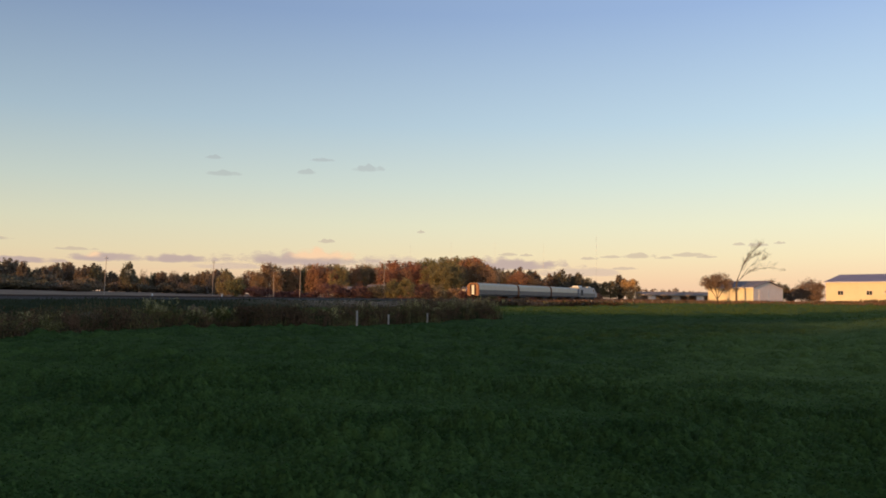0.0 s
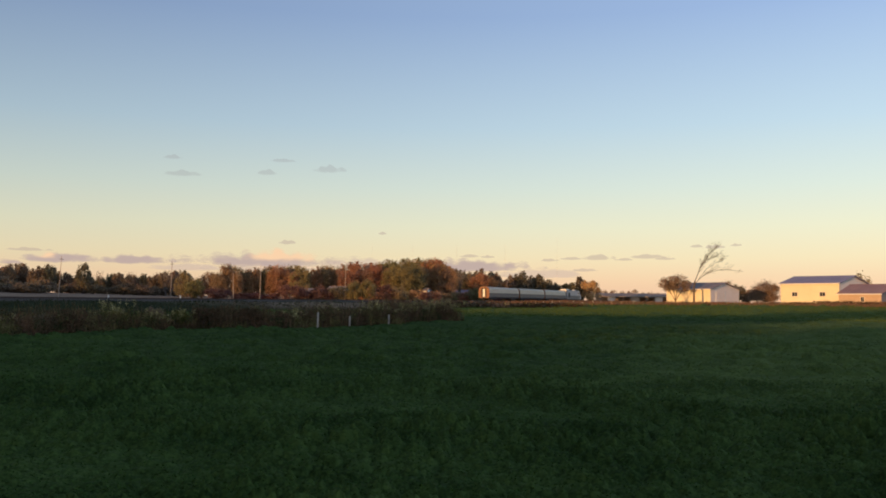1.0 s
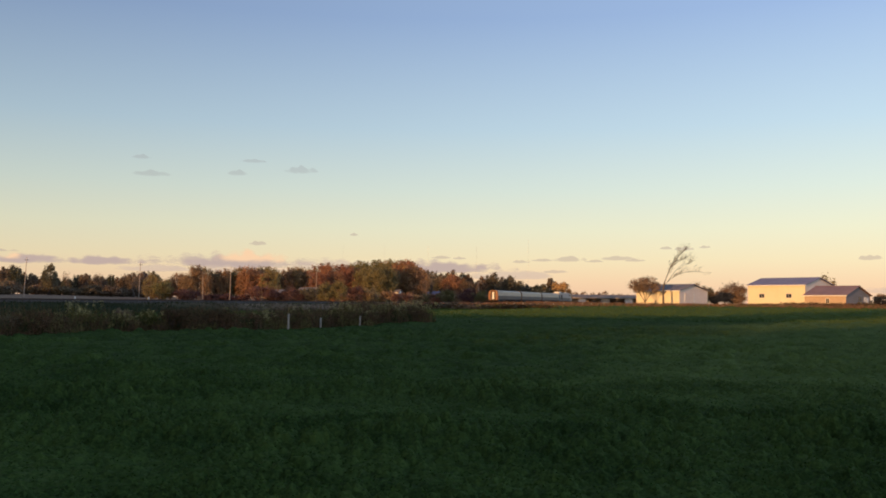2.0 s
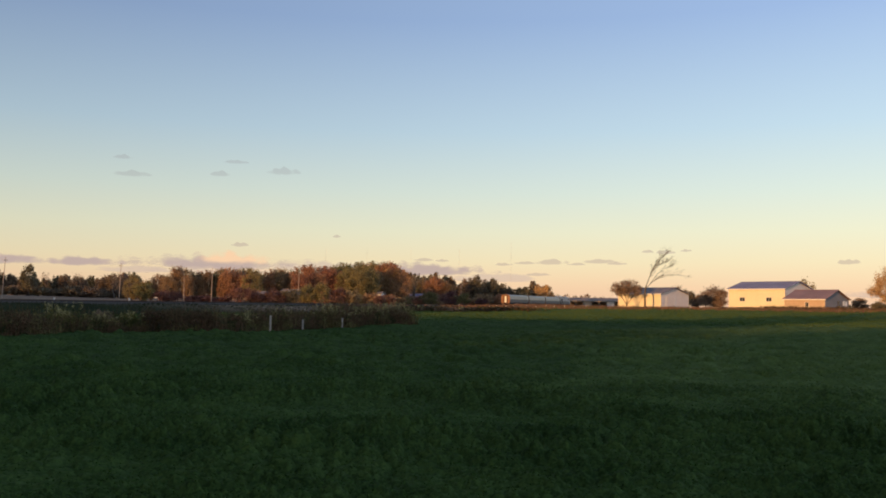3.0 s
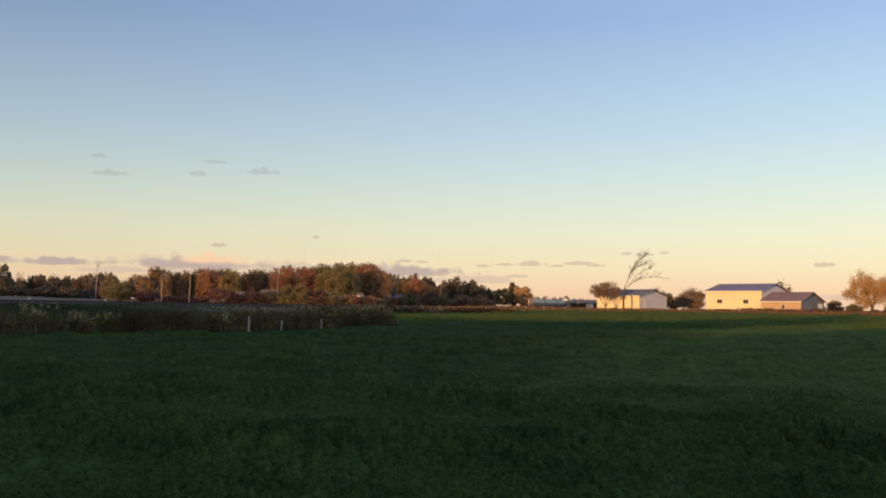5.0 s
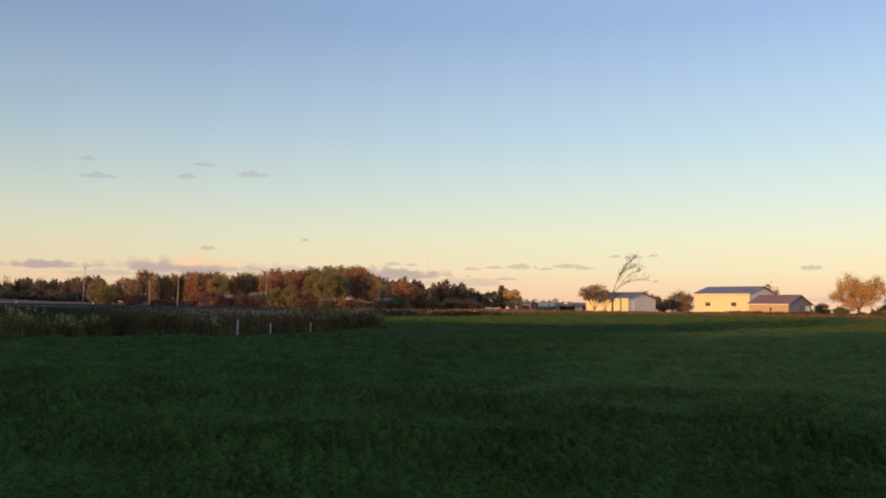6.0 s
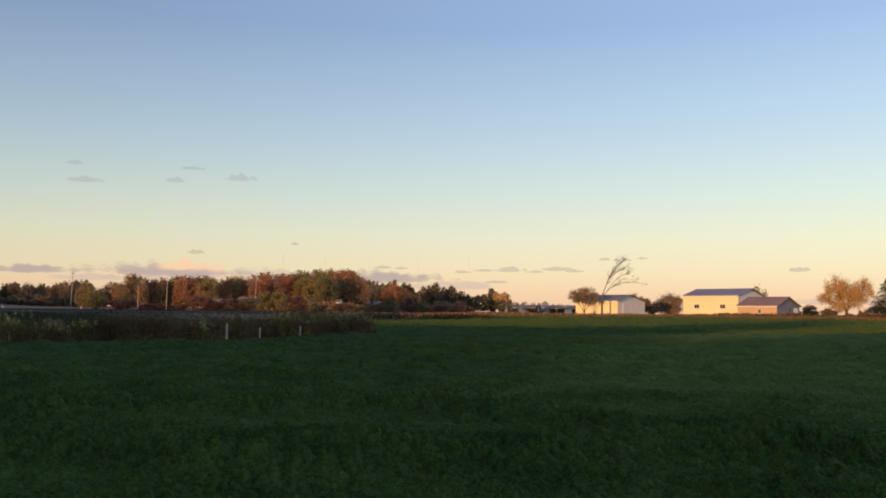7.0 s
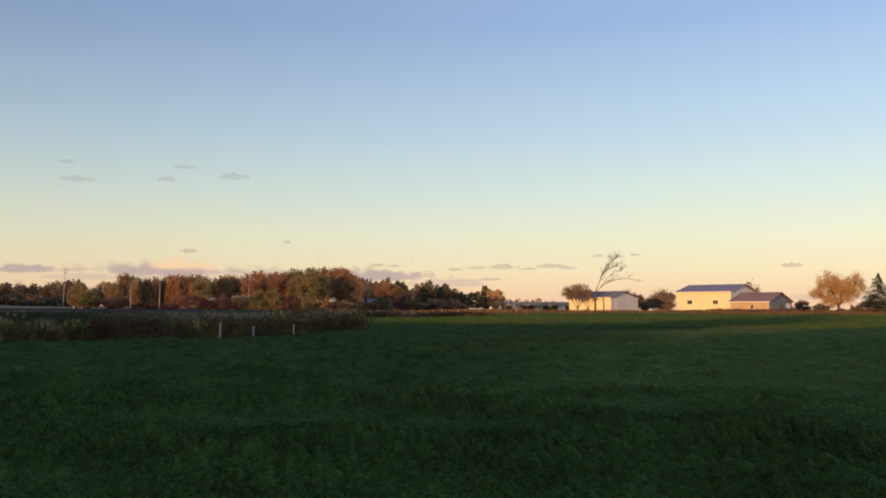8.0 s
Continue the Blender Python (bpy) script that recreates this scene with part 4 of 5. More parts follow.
# ---------------------------------------------------------------- farm buildings
def gable_building(name, m, long, deep, eave, ridge, wall, gable_wall, roof, label, windows=(), doors=(), gable_bits=()):
    """A steel-clad shed: origin at its front corner, long side along x facing -y, gables at its ends, roof with overhang, ribs and ridge cap."""
    t = thing(name, m, label, "shed")
    part("front_wall", boxes((0, long, 0, 0.18, -0.6, eave)), wall, t)
    part("back_wall", boxes((0, long, deep - 0.18, deep, -0.6, eave)), wall, t)
    for x in (0.0, long - 0.18):
        part("gable_wall", prism([(0.18, -0.6), (deep - 0.18, -0.6), (deep - 0.18, eave - 0.05), (deep / 2, ridge - 0.12), (0.18, eave - 0.05)], x + 0.004, x + 0.176), gable_wall, t)
    for s in (0, 1):
        slope = [(-0.45, eave - 0.14), (deep / 2, ridge), (deep / 2, ridge + 0.12), (-0.45, eave - 0.02)]
        slope = slope if s == 0 else [(deep - y, z) for y, z in slope]
        r = part("roof_slope", prism(slope, -0.4, long + 0.4), roof, t)
        k = 0.0
        me = None
        while k < long + 0.5:
            if me is None:
                me = bpy.data.meshes.new("roof_rib")
                rib = [(-0.44, eave - 0.016), (deep / 2, ridge + 0.124), (deep / 2, ridge + 0.165), (-0.44, eave + 0.025)]
                prism(rib if s == 0 else [(deep - y, z) for y, z in rib], -0.03, 0.03).to_mesh(me)
            part("roof_rib", me, roof, r).location.x = k - 0.25
            k += 0.9
    part("ridge_cap", prism([(deep / 2 - 0.25, ridge + 0.06), (deep / 2, ridge + 0.19), (deep / 2 + 0.25, ridge + 0.06)], -0.42, long + 0.42), roof, t)
    part("eave_trim", boxes((-0.4, long + 0.4, -0.50, -0.455, eave - 0.24, eave - 0.03)), WHITE, t)
    me = bpy.data.meshes.new("siding_rib")
    boxes((-0.025, 0.025, -0.03, 0.0, 0.0, eave - 0.1)).to_mesh(me)
    x = 0.25
    while x < long:
        part("siding_rib", me, wall, t).location.x = x
        x += 0.6
    for x, z, w, h in windows:
        win = part("window", boxes((x - w / 2, x + w / 2, -0.035, 0.02, z, z + h)), GLASS_DARK, t, "dark window")
        part("window_frame", boxes((x - w / 2 - 0.08, x + w / 2 + 0.08, -0.06, -0.02, z - 0.08, z), (x - w / 2 - 0.08, x + w / 2 + 0.08, -0.06, -0.02, z + h, z + h + 0.08),
                                   (x - w / 2 - 0.08, x - w / 2, -0.06, -0.02, z, z + h), (x + w / 2, x + w / 2 + 0.08, -0.06, -0.02, z, z + h), (x - 0.03, x + 0.03, -0.055, -0.02, z, z + h)), WHITE, win)
    for x, w, h in doors:
        d = part("door", boxes((x - w / 2, x + w / 2, -0.06, 0.02, 0.0, h), bevel=0.01), DOOR_GREY, t, "grey door")
        part("door_handle", boxes((x + w / 2 - 0.18, x + w / 2 - 0.12, -0.12, -0.06, 0.95, 1.1), bevel=0.01), RUBBER, d)
    for kind, y, w, z, h, mat in gable_bits:
        part(kind, boxes((long - 0.01, long + 0.05, y - w / 2, y + w / 2, z, z + h), bevel=0.01), mat, t)
    return t


TURN = -31 - 25.8       # the sheds' long sides face the low sun
bx, by = at(24.2, 219)
barn = gable_building("machine_shed", pose(bx, by, gz(bx, by) - 0.05, 0, 0, TURN), 14.6, 12.4, 5.0, 6.7, SIDING_SUN_TONED, SIDING_PINK, ROOF_BLUE,
                      "large steel machine shed with a sun-toned cream front and blue-grey roof", windows=((3.7, 2.0, 1.3, 0.9), (10.6, 2.0, 1.3, 0.9)))
sx, sy = at(17.3, 206)
small = gable_building("storage_shed", pose(sx, sy, gz(sx, sy) - 0.1, 0, 0, TURN), 12.2, 10.5, 3.4, 4.75, SIDING_SUN_TONED, SIDING_PINK, ROOF_GREY,
                       "pale steel storage shed with a grey roof",
                       gable_bits=(("gable_door", 3.6, 2.9, 0.0, 2.8, SIDING_PINK), ("door_post", 1.9, 0.16, 0.0, 2.9, WHITE), ("door_post", 5.3, 0.16, 0.0, 2.9, WHITE)))
tx, ty = at(27.5, 204)
tan_shed = gable_building("low_shed", pose(tx, ty, gz(tx, ty) - 0.1, 0, 0, TURN), 9.2, 10.6, 2.55, 4.5, SIDING_TAN, SIDING_SHADED, ROOF_BROWN,
                          "low tan steel shed with a red-brown roof", windows=((5.2, 0.9, 0.7, 0.9),),
                          gable_bits=(("gable_window", 6.0, 0.9, 1.2, 1.0, GLASS_DARK), ("gable_window", 8.2, 0.7, 1.2, 1.0, WHITE), ("gable_door", 9.3, 0.9, 0.1, 2.0, WHITE)))


# ---------------------------------------------------------------- weed row along the field
def weed_row():
    rng = np.random.default_rng(6)
    n = 6200
    s = rng.uniform(0.12, 1, n)
    p = np.array([hedge_line(v) for v in s])
    back = rng.uniform(0, 3.6, n)
    x, y = p[:, 0] - 0.75 * back + rng.normal(0, 0.35, n), p[:, 1] + 0.65 * back + rng.normal(0, 0.35, n)
    ragged = np.interp(s, np.linspace(0, 1, 150), rng.uniform(0.35, 1.45, 150)) * np.interp(s, np.linspace(0, 1, 40), rng.uniform(0.75, 1.2, 40))
    h = (0.46 + 0.62 * s + 0.25 * smooth(0.8, 0.95, s)) * ragged * rng.uniform(0.5, 1.2, n)
    feet = np.stack([x, y, ground_z(x, y)], 1)
    m = 30
    f = np.repeat(feet, m, 0)
    hh = np.repeat(h, m)
    r = rng.uniform(0, 1, n * m) ** 0.7
    c = f + np.stack([rng.normal(0, 0.15, n * m), rng.normal(0, 0.15, n * m), hh * r], 1)
    v = leaves(rng, c, 0.042, up=0.3, aspect=0.45)
    stalks = blades(rng, np.repeat(feet, 5, 0) + rng.normal(0, 0.15, (5 * n, 3)) * (1, 1, 0), np.repeat(h * 1.05, 5), 0.012, 0.15)
    me = quads("weeds", np.concatenate([v, stalks]))
    me.materials.append(WEED)
    tagged(new("weed_row", me), "tangled knee-high weeds and brambles along the field edge", "weeds", kind="stuff")


weed_row()


def goldenrod(seed, x, y, tall, leaf, plumes=True, spread=0.45, size=0.042):
    """A clump of tall weeds: stalks, narrow leaves and, where it flowers, pale plumes at the tips."""
    rng = np.random.default_rng(seed)
    t = thing("weed_clump", pose(x, y, gz(x, y)), "clump of tall weeds with pale yellow plumes in the field edge" if plumes else "clump of tall brown-green weeds in the field edge", "weeds", "weed clumps")
    n = 46
    feet = np.stack([rng.normal(0, spread, n), rng.normal(0, spread * 0.8, n), np.zeros(n)], 1)
    high = tall * rng.uniform(0.6, 1.1, n)
    tagged(part("stalk_tangle", quads("stalks", blades(rng, feet, high, size * 0.26, 0.12)), WEED, t), kind="stuff")
    k = 30
    up = rng.uniform(0.1, 0.95, n * k)
    c = np.repeat(feet, k, 0) + np.stack([rng.normal(0, 0.10, n * k), rng.normal(0, 0.10, n * k), up * np.repeat(high, k)], 1)
    tagged(part("leaf_mass", quads("leaves", leaves(rng, c, size, 0.2, 0.42)), leaf, t), kind="stuff")
    if plumes:
        f, hp = feet[:16], high[:16]
        c = np.repeat(f, 26, 0) + np.stack([rng.normal(0, 0.055, 416), rng.normal(0, 0.055, 416), np.repeat(hp, 26) * rng.uniform(0.86, 1.12, 416)], 1)
        tagged(part("plume_spray", quads("plume", leaves(rng, c, size * 0.75, 0.5, 0.6)), PLUME, t), kind="stuff")


rng_g = np.random.default_rng(77)
for k in range(52):
    s = float(rng_g.uniform(0.34, 0.99))
    x, y = hedge_line(s)
    goldenrod(100 + k, x + float(rng_g.normal(-0.8, 0.8)), y + float(rng_g.normal(0.2, 0.5)), float((0.75 + 0.6 * s) * rng_g.uniform(0.7, 1.15)), (WEED, WEED_YELLOW, BRAMBLE, WEED)[k % 4], (k % 4 == 1 and s > 0.55) or s > 0.9)
for k in range(14):      # taller growth at the row's end
    x, y = at(float(rng_g.uniform(-1.5, 2.9)), float(rng_g.uniform(60.5, 66)))
    goldenrod(180 + k, x, y, float(rng_g.uniform(0.85, 1.45)), (WEED_YELLOW, WEED, BRAMBLE)[k % 3], k % 3 != 2, 0.5, 0.05)
for k in range(22):      # low growth on along the foot of the railway bank
    az = 3.3 + 0.38 * k + float(rng_g.uniform(-0.15, 0.15))
    x, y = at(az, float(rng_g.uniform(147, 155)))
    goldenrod(220 + k, x, y, float(rng_g.uniform(0.9, 1.5)) * (1.0 if az < 8 else 0.75), (WEED, BRAMBLE, LEAF_DARK)[k % 3], k % 3 == 0 and az < 7, 1.5, 0.14)
for k in range(26):      # dry stalks before the sheds
    az = 24.0 + 0.46 * k + float(rng_g.uniform(-0.2, 0.2))
    x, y = at(az, float(rng_g.uniform(186, 197)))
    goldenrod(260 + k, x, y, float(rng_g.uniform(0.45, 0.9)) * (1.35 if az > 26.5 else 0.9), (BRAMBLE, DRY, BRAMBLE, WEED)[k % 4], False, 1.2, 0.11)
for k, (az, far, tall, wide, leaf) in enumerate((
        (-25.5, 38, 0.75, 1.6, BRAMBLE), (-22.5, 39, 0.8, 1.5, LEAF_DARK), (-20.2, 41, 0.85, 1.6, BRAMBLE), (-18.3, 42, 0.8, 1.3, WEED_YELLOW), (-16.1, 43, 1.0, 1.0, LEAF_DARK), (-14.5, 43, 0.9, 0.9, WEED_YELLOW),
        (-13.0, 43.5, 1.05, 1.5, BRAMBLE), (-11.7, 44, 1.08, 1.6, BRAMBLE), (-10.2, 44.5, 1.05, 1.7, BRAMBLE), (-8.0, 47, 0.85, 1.3, BRAMBLE), (-6.6, 49.5, 0.8, 1.2, LEAF_DARK), (-3.2, 56, 0.8, 1.4, BRAMBLE), (-0.6, 60, 1.0, 1.5, LEAF_DARK),
        (0.9, 60.5, 1.15, 1.5, LEAF_OLIVE), (2.0, 61, 1.2, 1.4, LEAF_DARK), (2.85, 61, 1.15, 1.3, LEAF_DARK))):
    what = "yellow-green" if leaf is WEED_YELLOW else "brown bramble" if leaf is BRAMBLE else "dark green"
    place(shrub(80 + k, leaf, tall, wide, 2600, "low " + what + " bush in the weed row", 0.042), spot(az, far - (1.2 if far < 50 else 0.4), 33 * k))


def dry_strip():
    """Dry grass between the field's end and the track, and before the sheds."""
    rng = np.random.default_rng(8)
    n = 26000
    s = rng.uniform(-48, 150, n)
    q = rng.normal(12.0, 2.6, n)
    x = TRACK.x + RAIL_WAY.x * s + RAIL_SIDE.x * q
    y = TRACK.y + RAIL_WAY.y * s + RAIL_SIDE.y * q
    a = np.radians(rng.uniform(10, 37, 22000))
    d = rng.uniform(166, 199, 22000)
    x, y = np.concatenate([x, d * np.sin(a)]), np.concatenate([y, d * np.cos(a)])
    h = np.where(np.arange(len(x)) < n, 0.5, np.where(np.hypot(x, y) > 184, 0.42, 0.5)) * (0.35 + 1.1 * lumps(rng, x, y, 2.5, 11.0))
    me = quads("dry_grass", blades(rng, np.stack([x, y, ground_z(x, y)], 1), h, 0.06, 0.3))
    me.materials.append(DRY)
    tagged(new("dry_grass", me), "strip of dry russet grass between field and railway", "grass", kind="stuff")


dry_strip()


def meadow_grass():
    """Rank dark grass on the slope between the weed row and the track."""
    rng = np.random.default_rng(18)
    n = 60000
    s = rng.uniform(-165, 20, n)
    q = rng.uniform(4.2, 42, n)
    x = TRACK.x + RAIL_WAY.x * s + RAIL_SIDE.x * q
    y = TRACK.y + RAIL_WAY.y * s + RAIL_SIDE.y * q
    keep = (y > 30) & (np.abs(x) < 0.75 * y) & (x < 4 + 0 * y)
    x, y = x[keep], y[keep]
    tuft = 0.5 + 0.5 * np.sin(0.8 * x + np.sin(0.5 * y)) * np.sin(0.7 * y)
    me = quads("meadow_grass", blades(rng, np.stack([x, y, ground_z(x, y) - 0.05], 1), 0.12 + 0.20 * tuft, 0.035, 0.4))
    me.materials.append(MEADOW)
    tagged(new("meadow_grass", me), "rank dark green grass on the slope below the railway", "grass", kind="stuff")


meadow_grass()


# ---------------------------------------------------------------- poles, posts, masts
def utility_pole(m, height, lean, arm=True):
    t = thing("utility_pole", m @ pose(0, 0, 0, 0, lean, 0), "weathered wooden utility pole beyond the railway", "pole", "utility poles")
    bm = bmesh.new()
    tube(bm, [(0, 0, -0.5), (0, 0, height * 0.5), (0, 0, height)], [0.10, 0.085, 0.065], 10)
    part("shaft", bm, POLE_WOOD, t)
    if arm:
        part("crossarm", boxes((-0.6, 0.6, -0.05, 0.05, height - 0.8, height - 0.68), bevel=0.01), POLE_WOOD, t)
        for x in (-0.5, 0.5):
            b = bmesh.new()
            bmesh.ops.create_cone(b, cap_ends=True, segments=8, radius1=0.06, radius2=0.04, depth=0.16, matrix=Matrix.Translation((x, 0, height - 0.6)))
            part("insulator", b, WHITE, t)


for az, far, h, lean in ((-21.65, 235, 10.2, 3.0), (-15.1, 240, 10.2, 1.7), (-11.2, 225, 6.6, -1.5), (-9.5, 225, 9.0, 1.2), (-3.95, 250, 10.0, 1.5), (6.9, 345, 8.8, 0.0)):
    utility_pole(spot(az, far, 60), h, lean, arm=far > 230)


def white_post(m, h, w, paint=None):
    paint = paint or POST_PALE
    t = thing("marker_post", m, "slim whitish post standing in the weeds", "post", "marker posts")
    part("stake", boxes((-w, w, -w, w, -0.3, h), bevel=w * 0.3), paint, t)
    part("cap", boxes((-w * 1.25, w * 1.25, -w * 1.25, w * 1.25, h, h + 0.04), bevel=0.01), paint, t)


for az, far, h in ((-5.7, 44.6, 0.92), (-1.0, 50.8, 0.68), (-3.6, 47.4, 0.68)):
    white_post(spot(az, far), h, 0.045)
for az, far, h in ((-18.8, 215, 0.8), (-14.5, 222, 1.0)):
    white_post(spot(az, far), h, 0.16, WHITE)
for k, az in enumerate((8.8, 9.3, 9.9, 10.4, 10.9, 11.3, 11.9, 12.6, 13.1, 13.8, 14.4, 15.2)):
    white_post(spot(az, 184 + 6 * math.sin(k)), 0.7 + 0.12 * math.sin(3 * k), 0.035, WHITE)


def radio_mast(az, far, height):
    x, y = at(az, far)
    t = thing("radio_mast", pose(x, y, gz(x, y)), "slender guyed radio mast far off on the horizon", "mast", "radio masts")
    legs, braces, guys = bmesh.new(), bmesh.new(), bmesh.new()
    foot = [(0.5 * math.cos(k * math.tau / 3), 0.5 * math.sin(k * math.tau / 3)) for k in range(3)]
    for a, b in foot:
        tube(legs, [(a, b, 0), (a, b, height)], [0.05, 0.05], 4)
    for k in range(int(height / 3)):
        for j in range(3):
            tube(braces, [(*foot[j], 3 * k), (*foot[(j + 1) % 3], 3 * k + 3)], [0.022, 0.022], 3)
    for z in (height * 0.5, height * 0.95):
        for k in range(3):
            a = k * math.tau / 3 + 0.4
            tube(guys, [(0, 0, z), (height * 0.5 * math.cos(a), height * 0.5 * math.sin(a), 0)], [0.008, 0.008], 3)
    part("lattice", legs, MAST, t)
    part("bracing", braces, MAST, t)
    part("guying", guys, MAST, t)


for az, deg in ((-2.2, 3.7), (0.55, 3.75), (3.5, 3.75), (6.75, 3.8), (10.22, 4.25)):
    radio_mast(az, 2600, 2600 * math.tan(radians(deg)))


# ---------------------------------------------------------------- buildings among the trees
def cottage(m, long, deep, eave, ridge, wall, roof, label):
    t = thing("house", m, label, "house")
    part("wall", prism([(0, -0.5), (deep, -0.5), (deep, eave), (deep / 2, ridge - 0.1), (0, eave)], 0, long), wall, t)
    for s in (0, 1):
        sl = [(-0.4, eave - 0.1), (deep / 2, ridge), (deep / 2, ridge + 0.15), (-0.4, eave + 0.05)]
        part("roof", prism(sl if s == 0 else [(deep - y, z) for y, z in sl], -0.4, long + 0.4), roof, t)
    for x in (long * 0.25, long * 0.7):
        part("window", boxes((x - 0.5, x + 0.5, -0.04, 0.02, 1.0, 2.1)), GLASS_DARK, t)


# whitish walls among trees, greyed to carry the shade on them
cottage(spot(-5.1, 268, -20), 5, 5, 3.3, 4.4, PALE_GREY, ROOF_GREY, "pale house half hidden by trees")
cottage(spot(-7.0, 268, -10), 4, 4, 2.9, 3.7, PALE_GREY, ROOF_GREY, "pale shed half hidden by trees")
cottage(spot(35.0, 262, -50), 6, 6, 2.3, 3.1, SIDING_PINK, ROOF_BROWN, "small low pale house behind farm trees")
cottage(spot(1.3, 274, -40), 1.5, 1.6, 3.5, 4.2, WHITE, ROOF_GREY, "small white hut at the wood's edge")
cottage(spot(2.9, 356, -40), 9, 8, 3.2, 4.7, DOOR_GREY, ROOF_BLUE, "low house with a bluish roof among trees")
cottage(spot(8.5, 348, -20), 7, 8, 2.4, 3.1, PALE_GREY, ROOF_BLUE, "long low building with a pale bluish roof")


def storage_tank(m):
    """A small white fuel tank with domed ends on two saddles."""
    t = thing("fuel_tank", m, "small white fuel tank standing in grass by a tree", "tank")
    bm = bmesh.new()
    tube(bm, [(-1.35, 0, 0.9), (-1.25, 0, 0.9), (-1.0, 0, 0.9), (1.0, 0, 0.9), (1.25, 0, 0.9), (1.35, 0, 0.9)], [0.12, 0.38, 0.5, 0.5, 0.38, 0.12], 18)
    part("tank_shell", bm, WHITE, t)
    for x in (-0.7, 0.7):
        part("saddle", boxes((x - 0.1, x + 0.1, -0.45, 0.45, -0.2, 0.5), bevel=0.02), DOOR_GREY, t)


storage_tank(spot(35.3, 214, -35))


def open_shed(m, long, deep, height):
    """A long low roof on posts, dark underneath."""
    t = thing("open_shed", m, "long low open shed with a pale flat roof", "shed")
    part("roof", prism([(-0.6, height), (deep * 0.5, height + 0.9), (deep + 0.6, height), (deep + 0.6, height + 0.18), (deep * 0.5, height + 1.1), (-0.6, height + 0.22)], 0, long), ROOF_PALE, t, "pale weathered steel roof")
    part("fascia", boxes((-0.05, long + 0.05, -0.68, -0.6, height - 0.1, height + 0.3)), POLE_WOOD, t, "pale roof edge")
    part("back_wall", boxes((0, long, deep - 0.2, deep, -0.5, height)), SIDING_TAN, t, "tan back wall")
    x, k = 0.2, 0
    while x < long:
        part("post", boxes((x - 0.16, x + 0.16, 0.0, 0.3, -0.5, height)), POLE_WOOD, t)
        if k % 3 == 1:
            part("bay_panel", boxes((x + 0.16, x + 3.6, 0.1, 0.2, -0.5, height - 0.02)), SIDING_PINK if k % 2 else SIDING_TAN, t, "closed bay panel")
        x += 3.7
        k += 1


open_shed(spot(13.0, 420, -14), 50, 9, 2.7)
open_shed(spot(12.7, 500, -16), 40, 10, 4.2)


# ---------------------------------------------------------------- clouds
def cloud_material(name, body, lit, solid):
    """Thin vapour that thickens where its density is high and frays at the rim; the sky's far backdrop. It glows by
    itself, body and sunlit tone both painted.
    """
    m = bpy.data.materials.new(name)
    m.use_nodes = True
    n, l = m.node_tree.nodes, m.node_tree.links
    n.remove(n["Principled BSDF"])
    co, stretch, t = n.new("ShaderNodeTexCoord"), n.new("ShaderNodeMapping"), n.new("ShaderNodeTexNoise")
    stretch.inputs["Scale"].default_value = (0.5, 1.0, 1.5)
    t.inputs["Scale"].default_value, t.inputs["Detail"].default_value, t.inputs["Roughness"].default_value = 0.018, 8, 0.65
    l.new(co.outputs["Object"], stretch.inputs[0])
    l.new(stretch.outputs[0], t.inputs["Vector"])

    def attribute(name):
        a = n.new("ShaderNodeAttribute")
        a.attribute_name = name
        return a.outputs["Fac"]

    def mixed(source, noise_part, lo, hi, top):
        s, r = n.new("ShaderNodeMath"), n.new("ShaderNodeMapRange")
        s.operation = "MULTIPLY_ADD"
        s.inputs[1].default_value = noise_part
        l.new(t.outputs["Fac"], s.inputs[0])
        l.new(source, s.inputs[2])
        r.interpolation_type = "SMOOTHSTEP"
        r.inputs[1].default_value, r.inputs[2].default_value, r.inputs[4].default_value = lo, hi, top
        l.new(s.outputs[0], r.inputs[0])
        return r.outputs[0]
    alpha = mixed(attribute("vapour_depth"), 2.2, 1.2, 1.95, solid)
    glow = mixed(attribute("sunlit"), 1.0, 0.6, 1.25, 1.0)
    mix, e, clear, out = n.new("ShaderNodeMix"), n.new("ShaderNodeEmission"), n.new("ShaderNodeBsdfTransparent"), n.new("ShaderNodeMixShader")
    mix.data_type = "RGBA"
    mix.inputs[6].default_value, mix.inputs[7].default_value = (*body, 1), (*lit, 1)
    l.new(glow, mix.inputs[0])
    l.new(mix.outputs[2], e.inputs[0])
    l.new(alpha, out.inputs[0])
    l.new(clear.outputs[0], out.inputs[1])
    l.new(e.outputs[0], out.inputs[2])
    l.new(out.outputs[0], n["Material Output"].inputs[0])
    return m


CLOUD_BANK = cloud_material("evening_cloud", (0.50, 0.385, 0.365), (0.97, 0.64, 0.40), 0.88)
CLOUD_HAZE = cloud_material("low_cloud_haze", (0.58, 0.45, 0.41), (0.85, 0.60, 0.45), 0.50)
CLOUD_LOW = cloud_material("small_low_cloud", (0.50, 0.39, 0.34), (0.7, 0.5, 0.4), 0.52)
CLOUD_THIN = cloud_material("thin_high_cloud", (0.36, 0.355, 0.37), (0.5, 0.45, 0.42), 0.34)


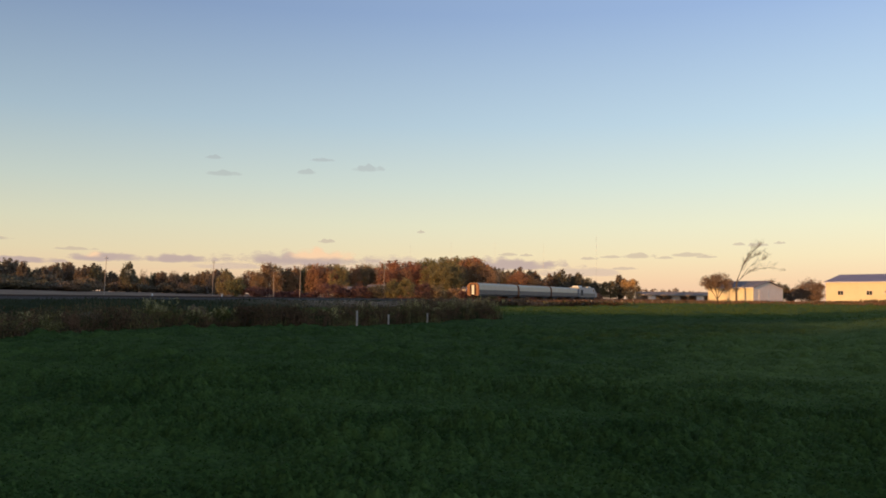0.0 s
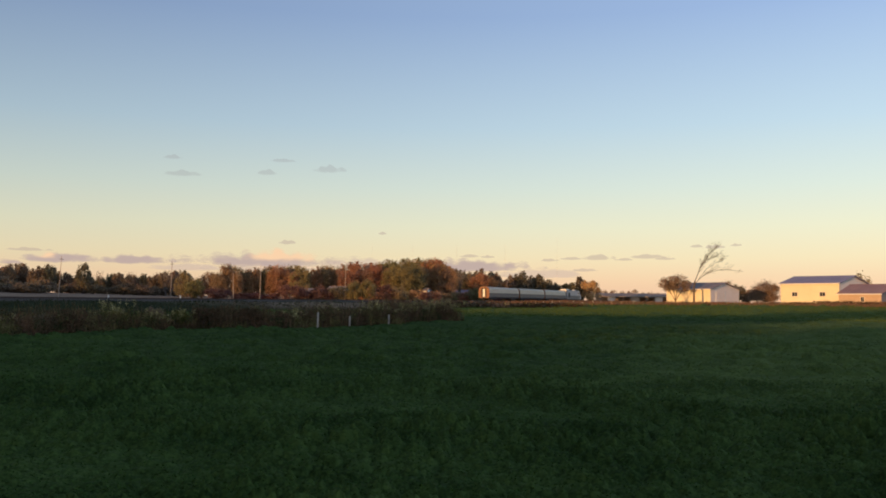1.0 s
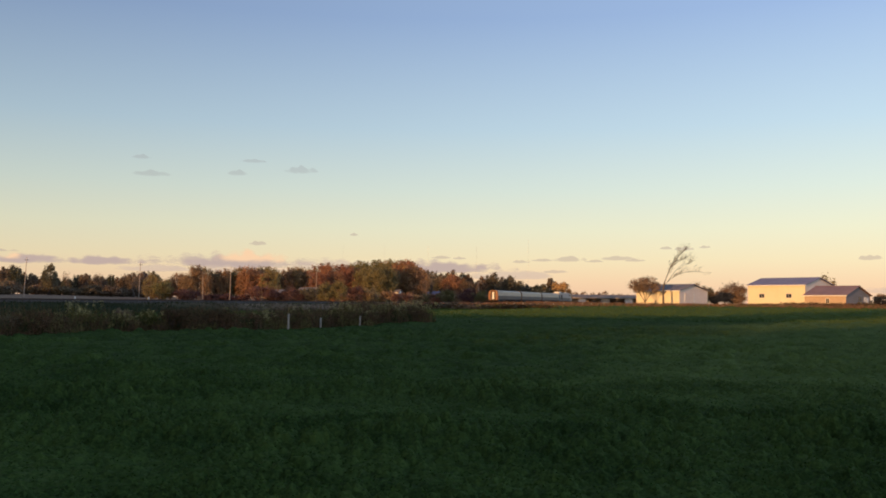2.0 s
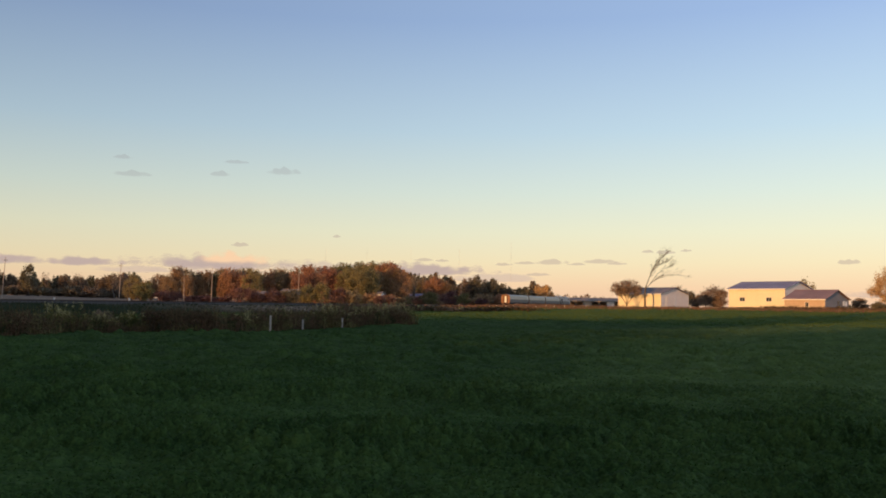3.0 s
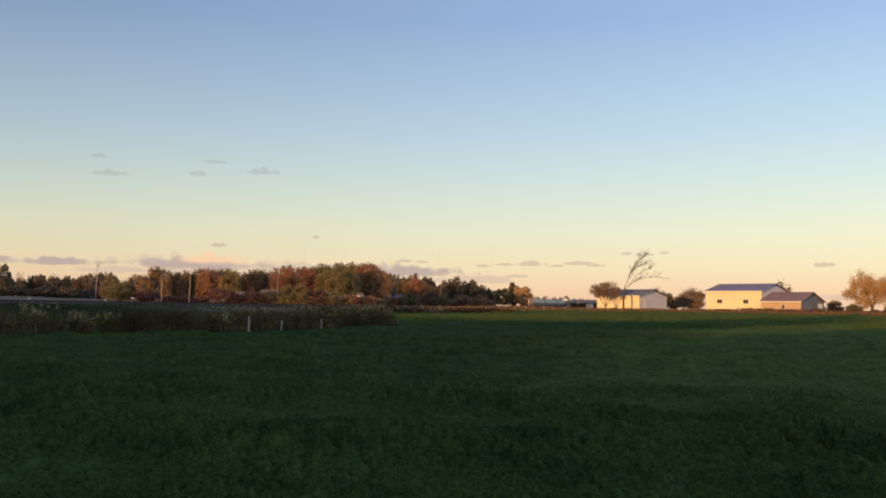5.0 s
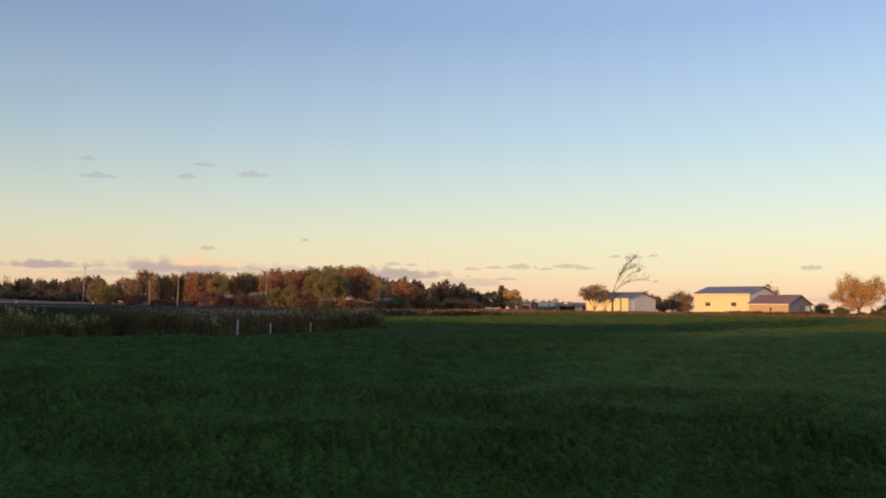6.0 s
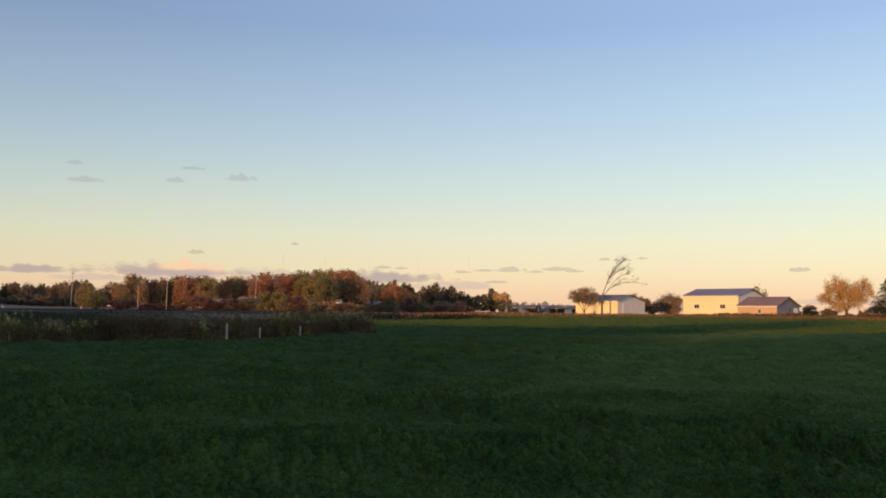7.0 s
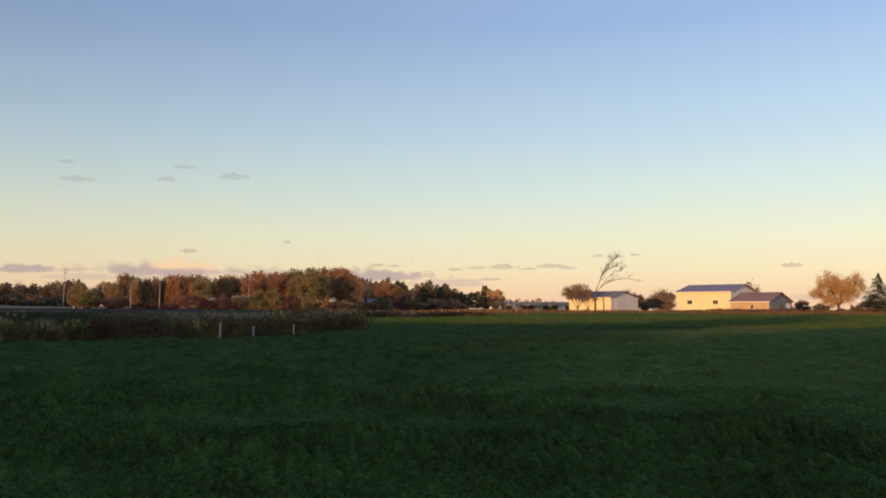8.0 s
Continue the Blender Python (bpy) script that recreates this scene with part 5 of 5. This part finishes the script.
def cloud(az, el, wide, tall, mat, seed, label, peak=0.5, lit=(), far=3600.0):
    """A flat-based cloud far off, highest at peak along its length; wide and tall in degrees; lit gives (place, width)
    of sunlit tops painted into its glow.
    """
    rng = np.random.default_rng(seed)
    x, y = at(az, far)
    k = far * math.tan(radians(1))
    t = thing("cloud", pose(x, y, EYE + far * math.tan(radians(el)), 0, 0, -az), label, "cloud", kind="stuff")
    nu, nv = 72, 22
    u, v = np.meshgrid(np.linspace(-1, 1, nu), np.linspace(-1, 1, nv))
    along = np.where(u < 2 * peak - 1, (u - (2 * peak - 1)) / (2 * peak), (u - (2 * peak - 1)) / (2 - 2 * peak))
    rise = np.where(v < -0.3, (v + 0.3) / 0.5, (v + 0.3) / 1.2)
    density = 1 - np.abs(along) ** 1.6 - rise ** 2 * (1 + 0.8 * np.abs(along))
    for _ in range(9):      # uneven billows
        fu, fv = rng.uniform(2, 4 + 1.6 * wide), rng.uniform(0.3, 2.5)
        density += 0.05 * np.sin(fu * u * 2 + fv * v + rng.uniform(0, math.tau)) * (1.0 + 0.5 * v)
    density[0], density[-1], density[:, 0], density[:, -1] = -3, -3, -3, -3
    # mask for the painted sunlight on the cloud tops; no lamp acts here
    sun_on = sum((np.exp(-((u - c) / w) ** 2) for c, w in lit), np.zeros_like(u)) * smooth(-0.5, 0.35, v)
    bulge = 30 * np.clip(density, 0, 1) + rng.normal(0, 2, u.shape)
    co = np.stack([u * wide * k * 0.62, -bulge, v * tall * k * 0.8], -1).reshape(-1, 3)
    idx = np.arange(nu * nv).reshape(nv, nu)
    faces = np.stack([idx[:-1, :-1], idx[:-1, 1:], idx[1:, 1:], idx[1:, :-1]], -1).reshape(-1, 4)
    me = bpy.data.meshes.new("vapour")
    me.from_pydata(co.tolist(), [], faces.tolist())
    me.polygons.foreach_set("use_smooth", np.ones(len(faces), dtype=bool))
    for name, val in (("vapour_depth", density), ("sunlit", sun_on)):
        me.attributes.new(name, "FLOAT", "POINT").data.foreach_set("value", val.astype(np.float32).ravel())
    part("vapour", me, mat, t)


GREY_LABEL, PINK_LABEL = "thin flat mauve-grey evening cloud", "low evening cloud with a pink sunlit top"
cloud(-10.0, 2.62, 9.8, 1.05, CLOUD_BANK, 1, PINK_LABEL, 0.62, ((0.2, 0.24), (0.6, 0.13)))
cloud(-21.5, 2.42, 4.6, 0.6, CLOUD_BANK, 2, PINK_LABEL, 0.4, ((-0.35, 0.2),), 3500.0)
cloud(-17.2, 2.42, 4.4, 0.55, CLOUD_BANK, 3, GREY_LABEL, 0.4, (), 3500.0)
cloud(-26.6, 2.1, 5.4, 0.42, CLOUD_BANK, 4, GREY_LABEL, 0.45)
cloud(-23.5, 2.85, 2.6, 0.18, CLOUD_LOW, 5, GREY_LABEL)
cloud(-28.6, 3.35, 3.4, 0.25, CLOUD_LOW, 6, GREY_LABEL)
cloud(-14.2, 2.0, 5.0, 0.45, CLOUD_HAZE, 7, GREY_LABEL, 0.5, (), 3700.0)
cloud(-9.0, 2.05, 9.0, 0.5, CLOUD_HAZE, 8, GREY_LABEL, 0.5, ((0.2, 0.5),), 3750.0)
cloud(-2.6, 2.45, 7.0, 0.75, CLOUD_HAZE, 9, GREY_LABEL, 0.35, (), 3700.0)
cloud(4.6, 2.35, 8.5, 0.85, CLOUD_BANK, 10, GREY_LABEL, 0.35, (), 3650.0)
cloud(8.6, 1.85, 7.0, 0.6, CLOUD_HAZE, 11, GREY_LABEL, 0.5, (), 3650.0)
cloud(33.5, 1.0, 7.0, 0.5, CLOUD_HAZE, 12, GREY_LABEL, 0.5, (), 3700.0)
SMALL = ((-14.6, 8.0, 2.4, 0.34), (-9.2, 8.3, 1.3, 0.34), (-5.1, 8.65, 2.2, 0.45), (-8.2, 9.1, 1.8, 0.2), (-7.8, 3.75, 1.1, 0.26), (-1.5, 4.45, 0.6, 0.16), (4.4, 3.0, 1.4, 0.18), (5.6, 2.95, 1.0, 0.14), (9.7, 2.75, 1.3, 0.16),
         (11.2, 2.86, 1.7, 0.16), (12.9, 2.95, 2.2, 0.34), (14.6, 2.8, 1.3, 0.14), (16.1, 3.0, 2.6, 0.26), (17.2, 2.85, 1.6, 0.14), (19.2, 3.65, 0.9, 0.16), (20.3, 3.6, 1.5, 0.22), (21.6, 3.7, 0.7, 0.14), (31.15, 2.93, 1.4, 0.28), (12.0, 2.1, 1.8, 0.18), (-15.2, 9.0, 1.2, 0.24))
for k, (az, el, w, h) in enumerate(SMALL):
    cloud(az, el, w * 0.95, h * 1.05, CLOUD_LOW if el < 5 else CLOUD_THIN, 20 + k, GREY_LABEL)


# ---------------------------------------------------------------- what moves
def motions():
    for ob, ahead in TRAIN:
        walk(ob, [(t, RAIL_FRAME @ pose(ahead + SPEED * t, 0, RAIL_TOP)) for t in (0, 1, 2, 3, 4, 5, 6, 7, 8)])


motions()
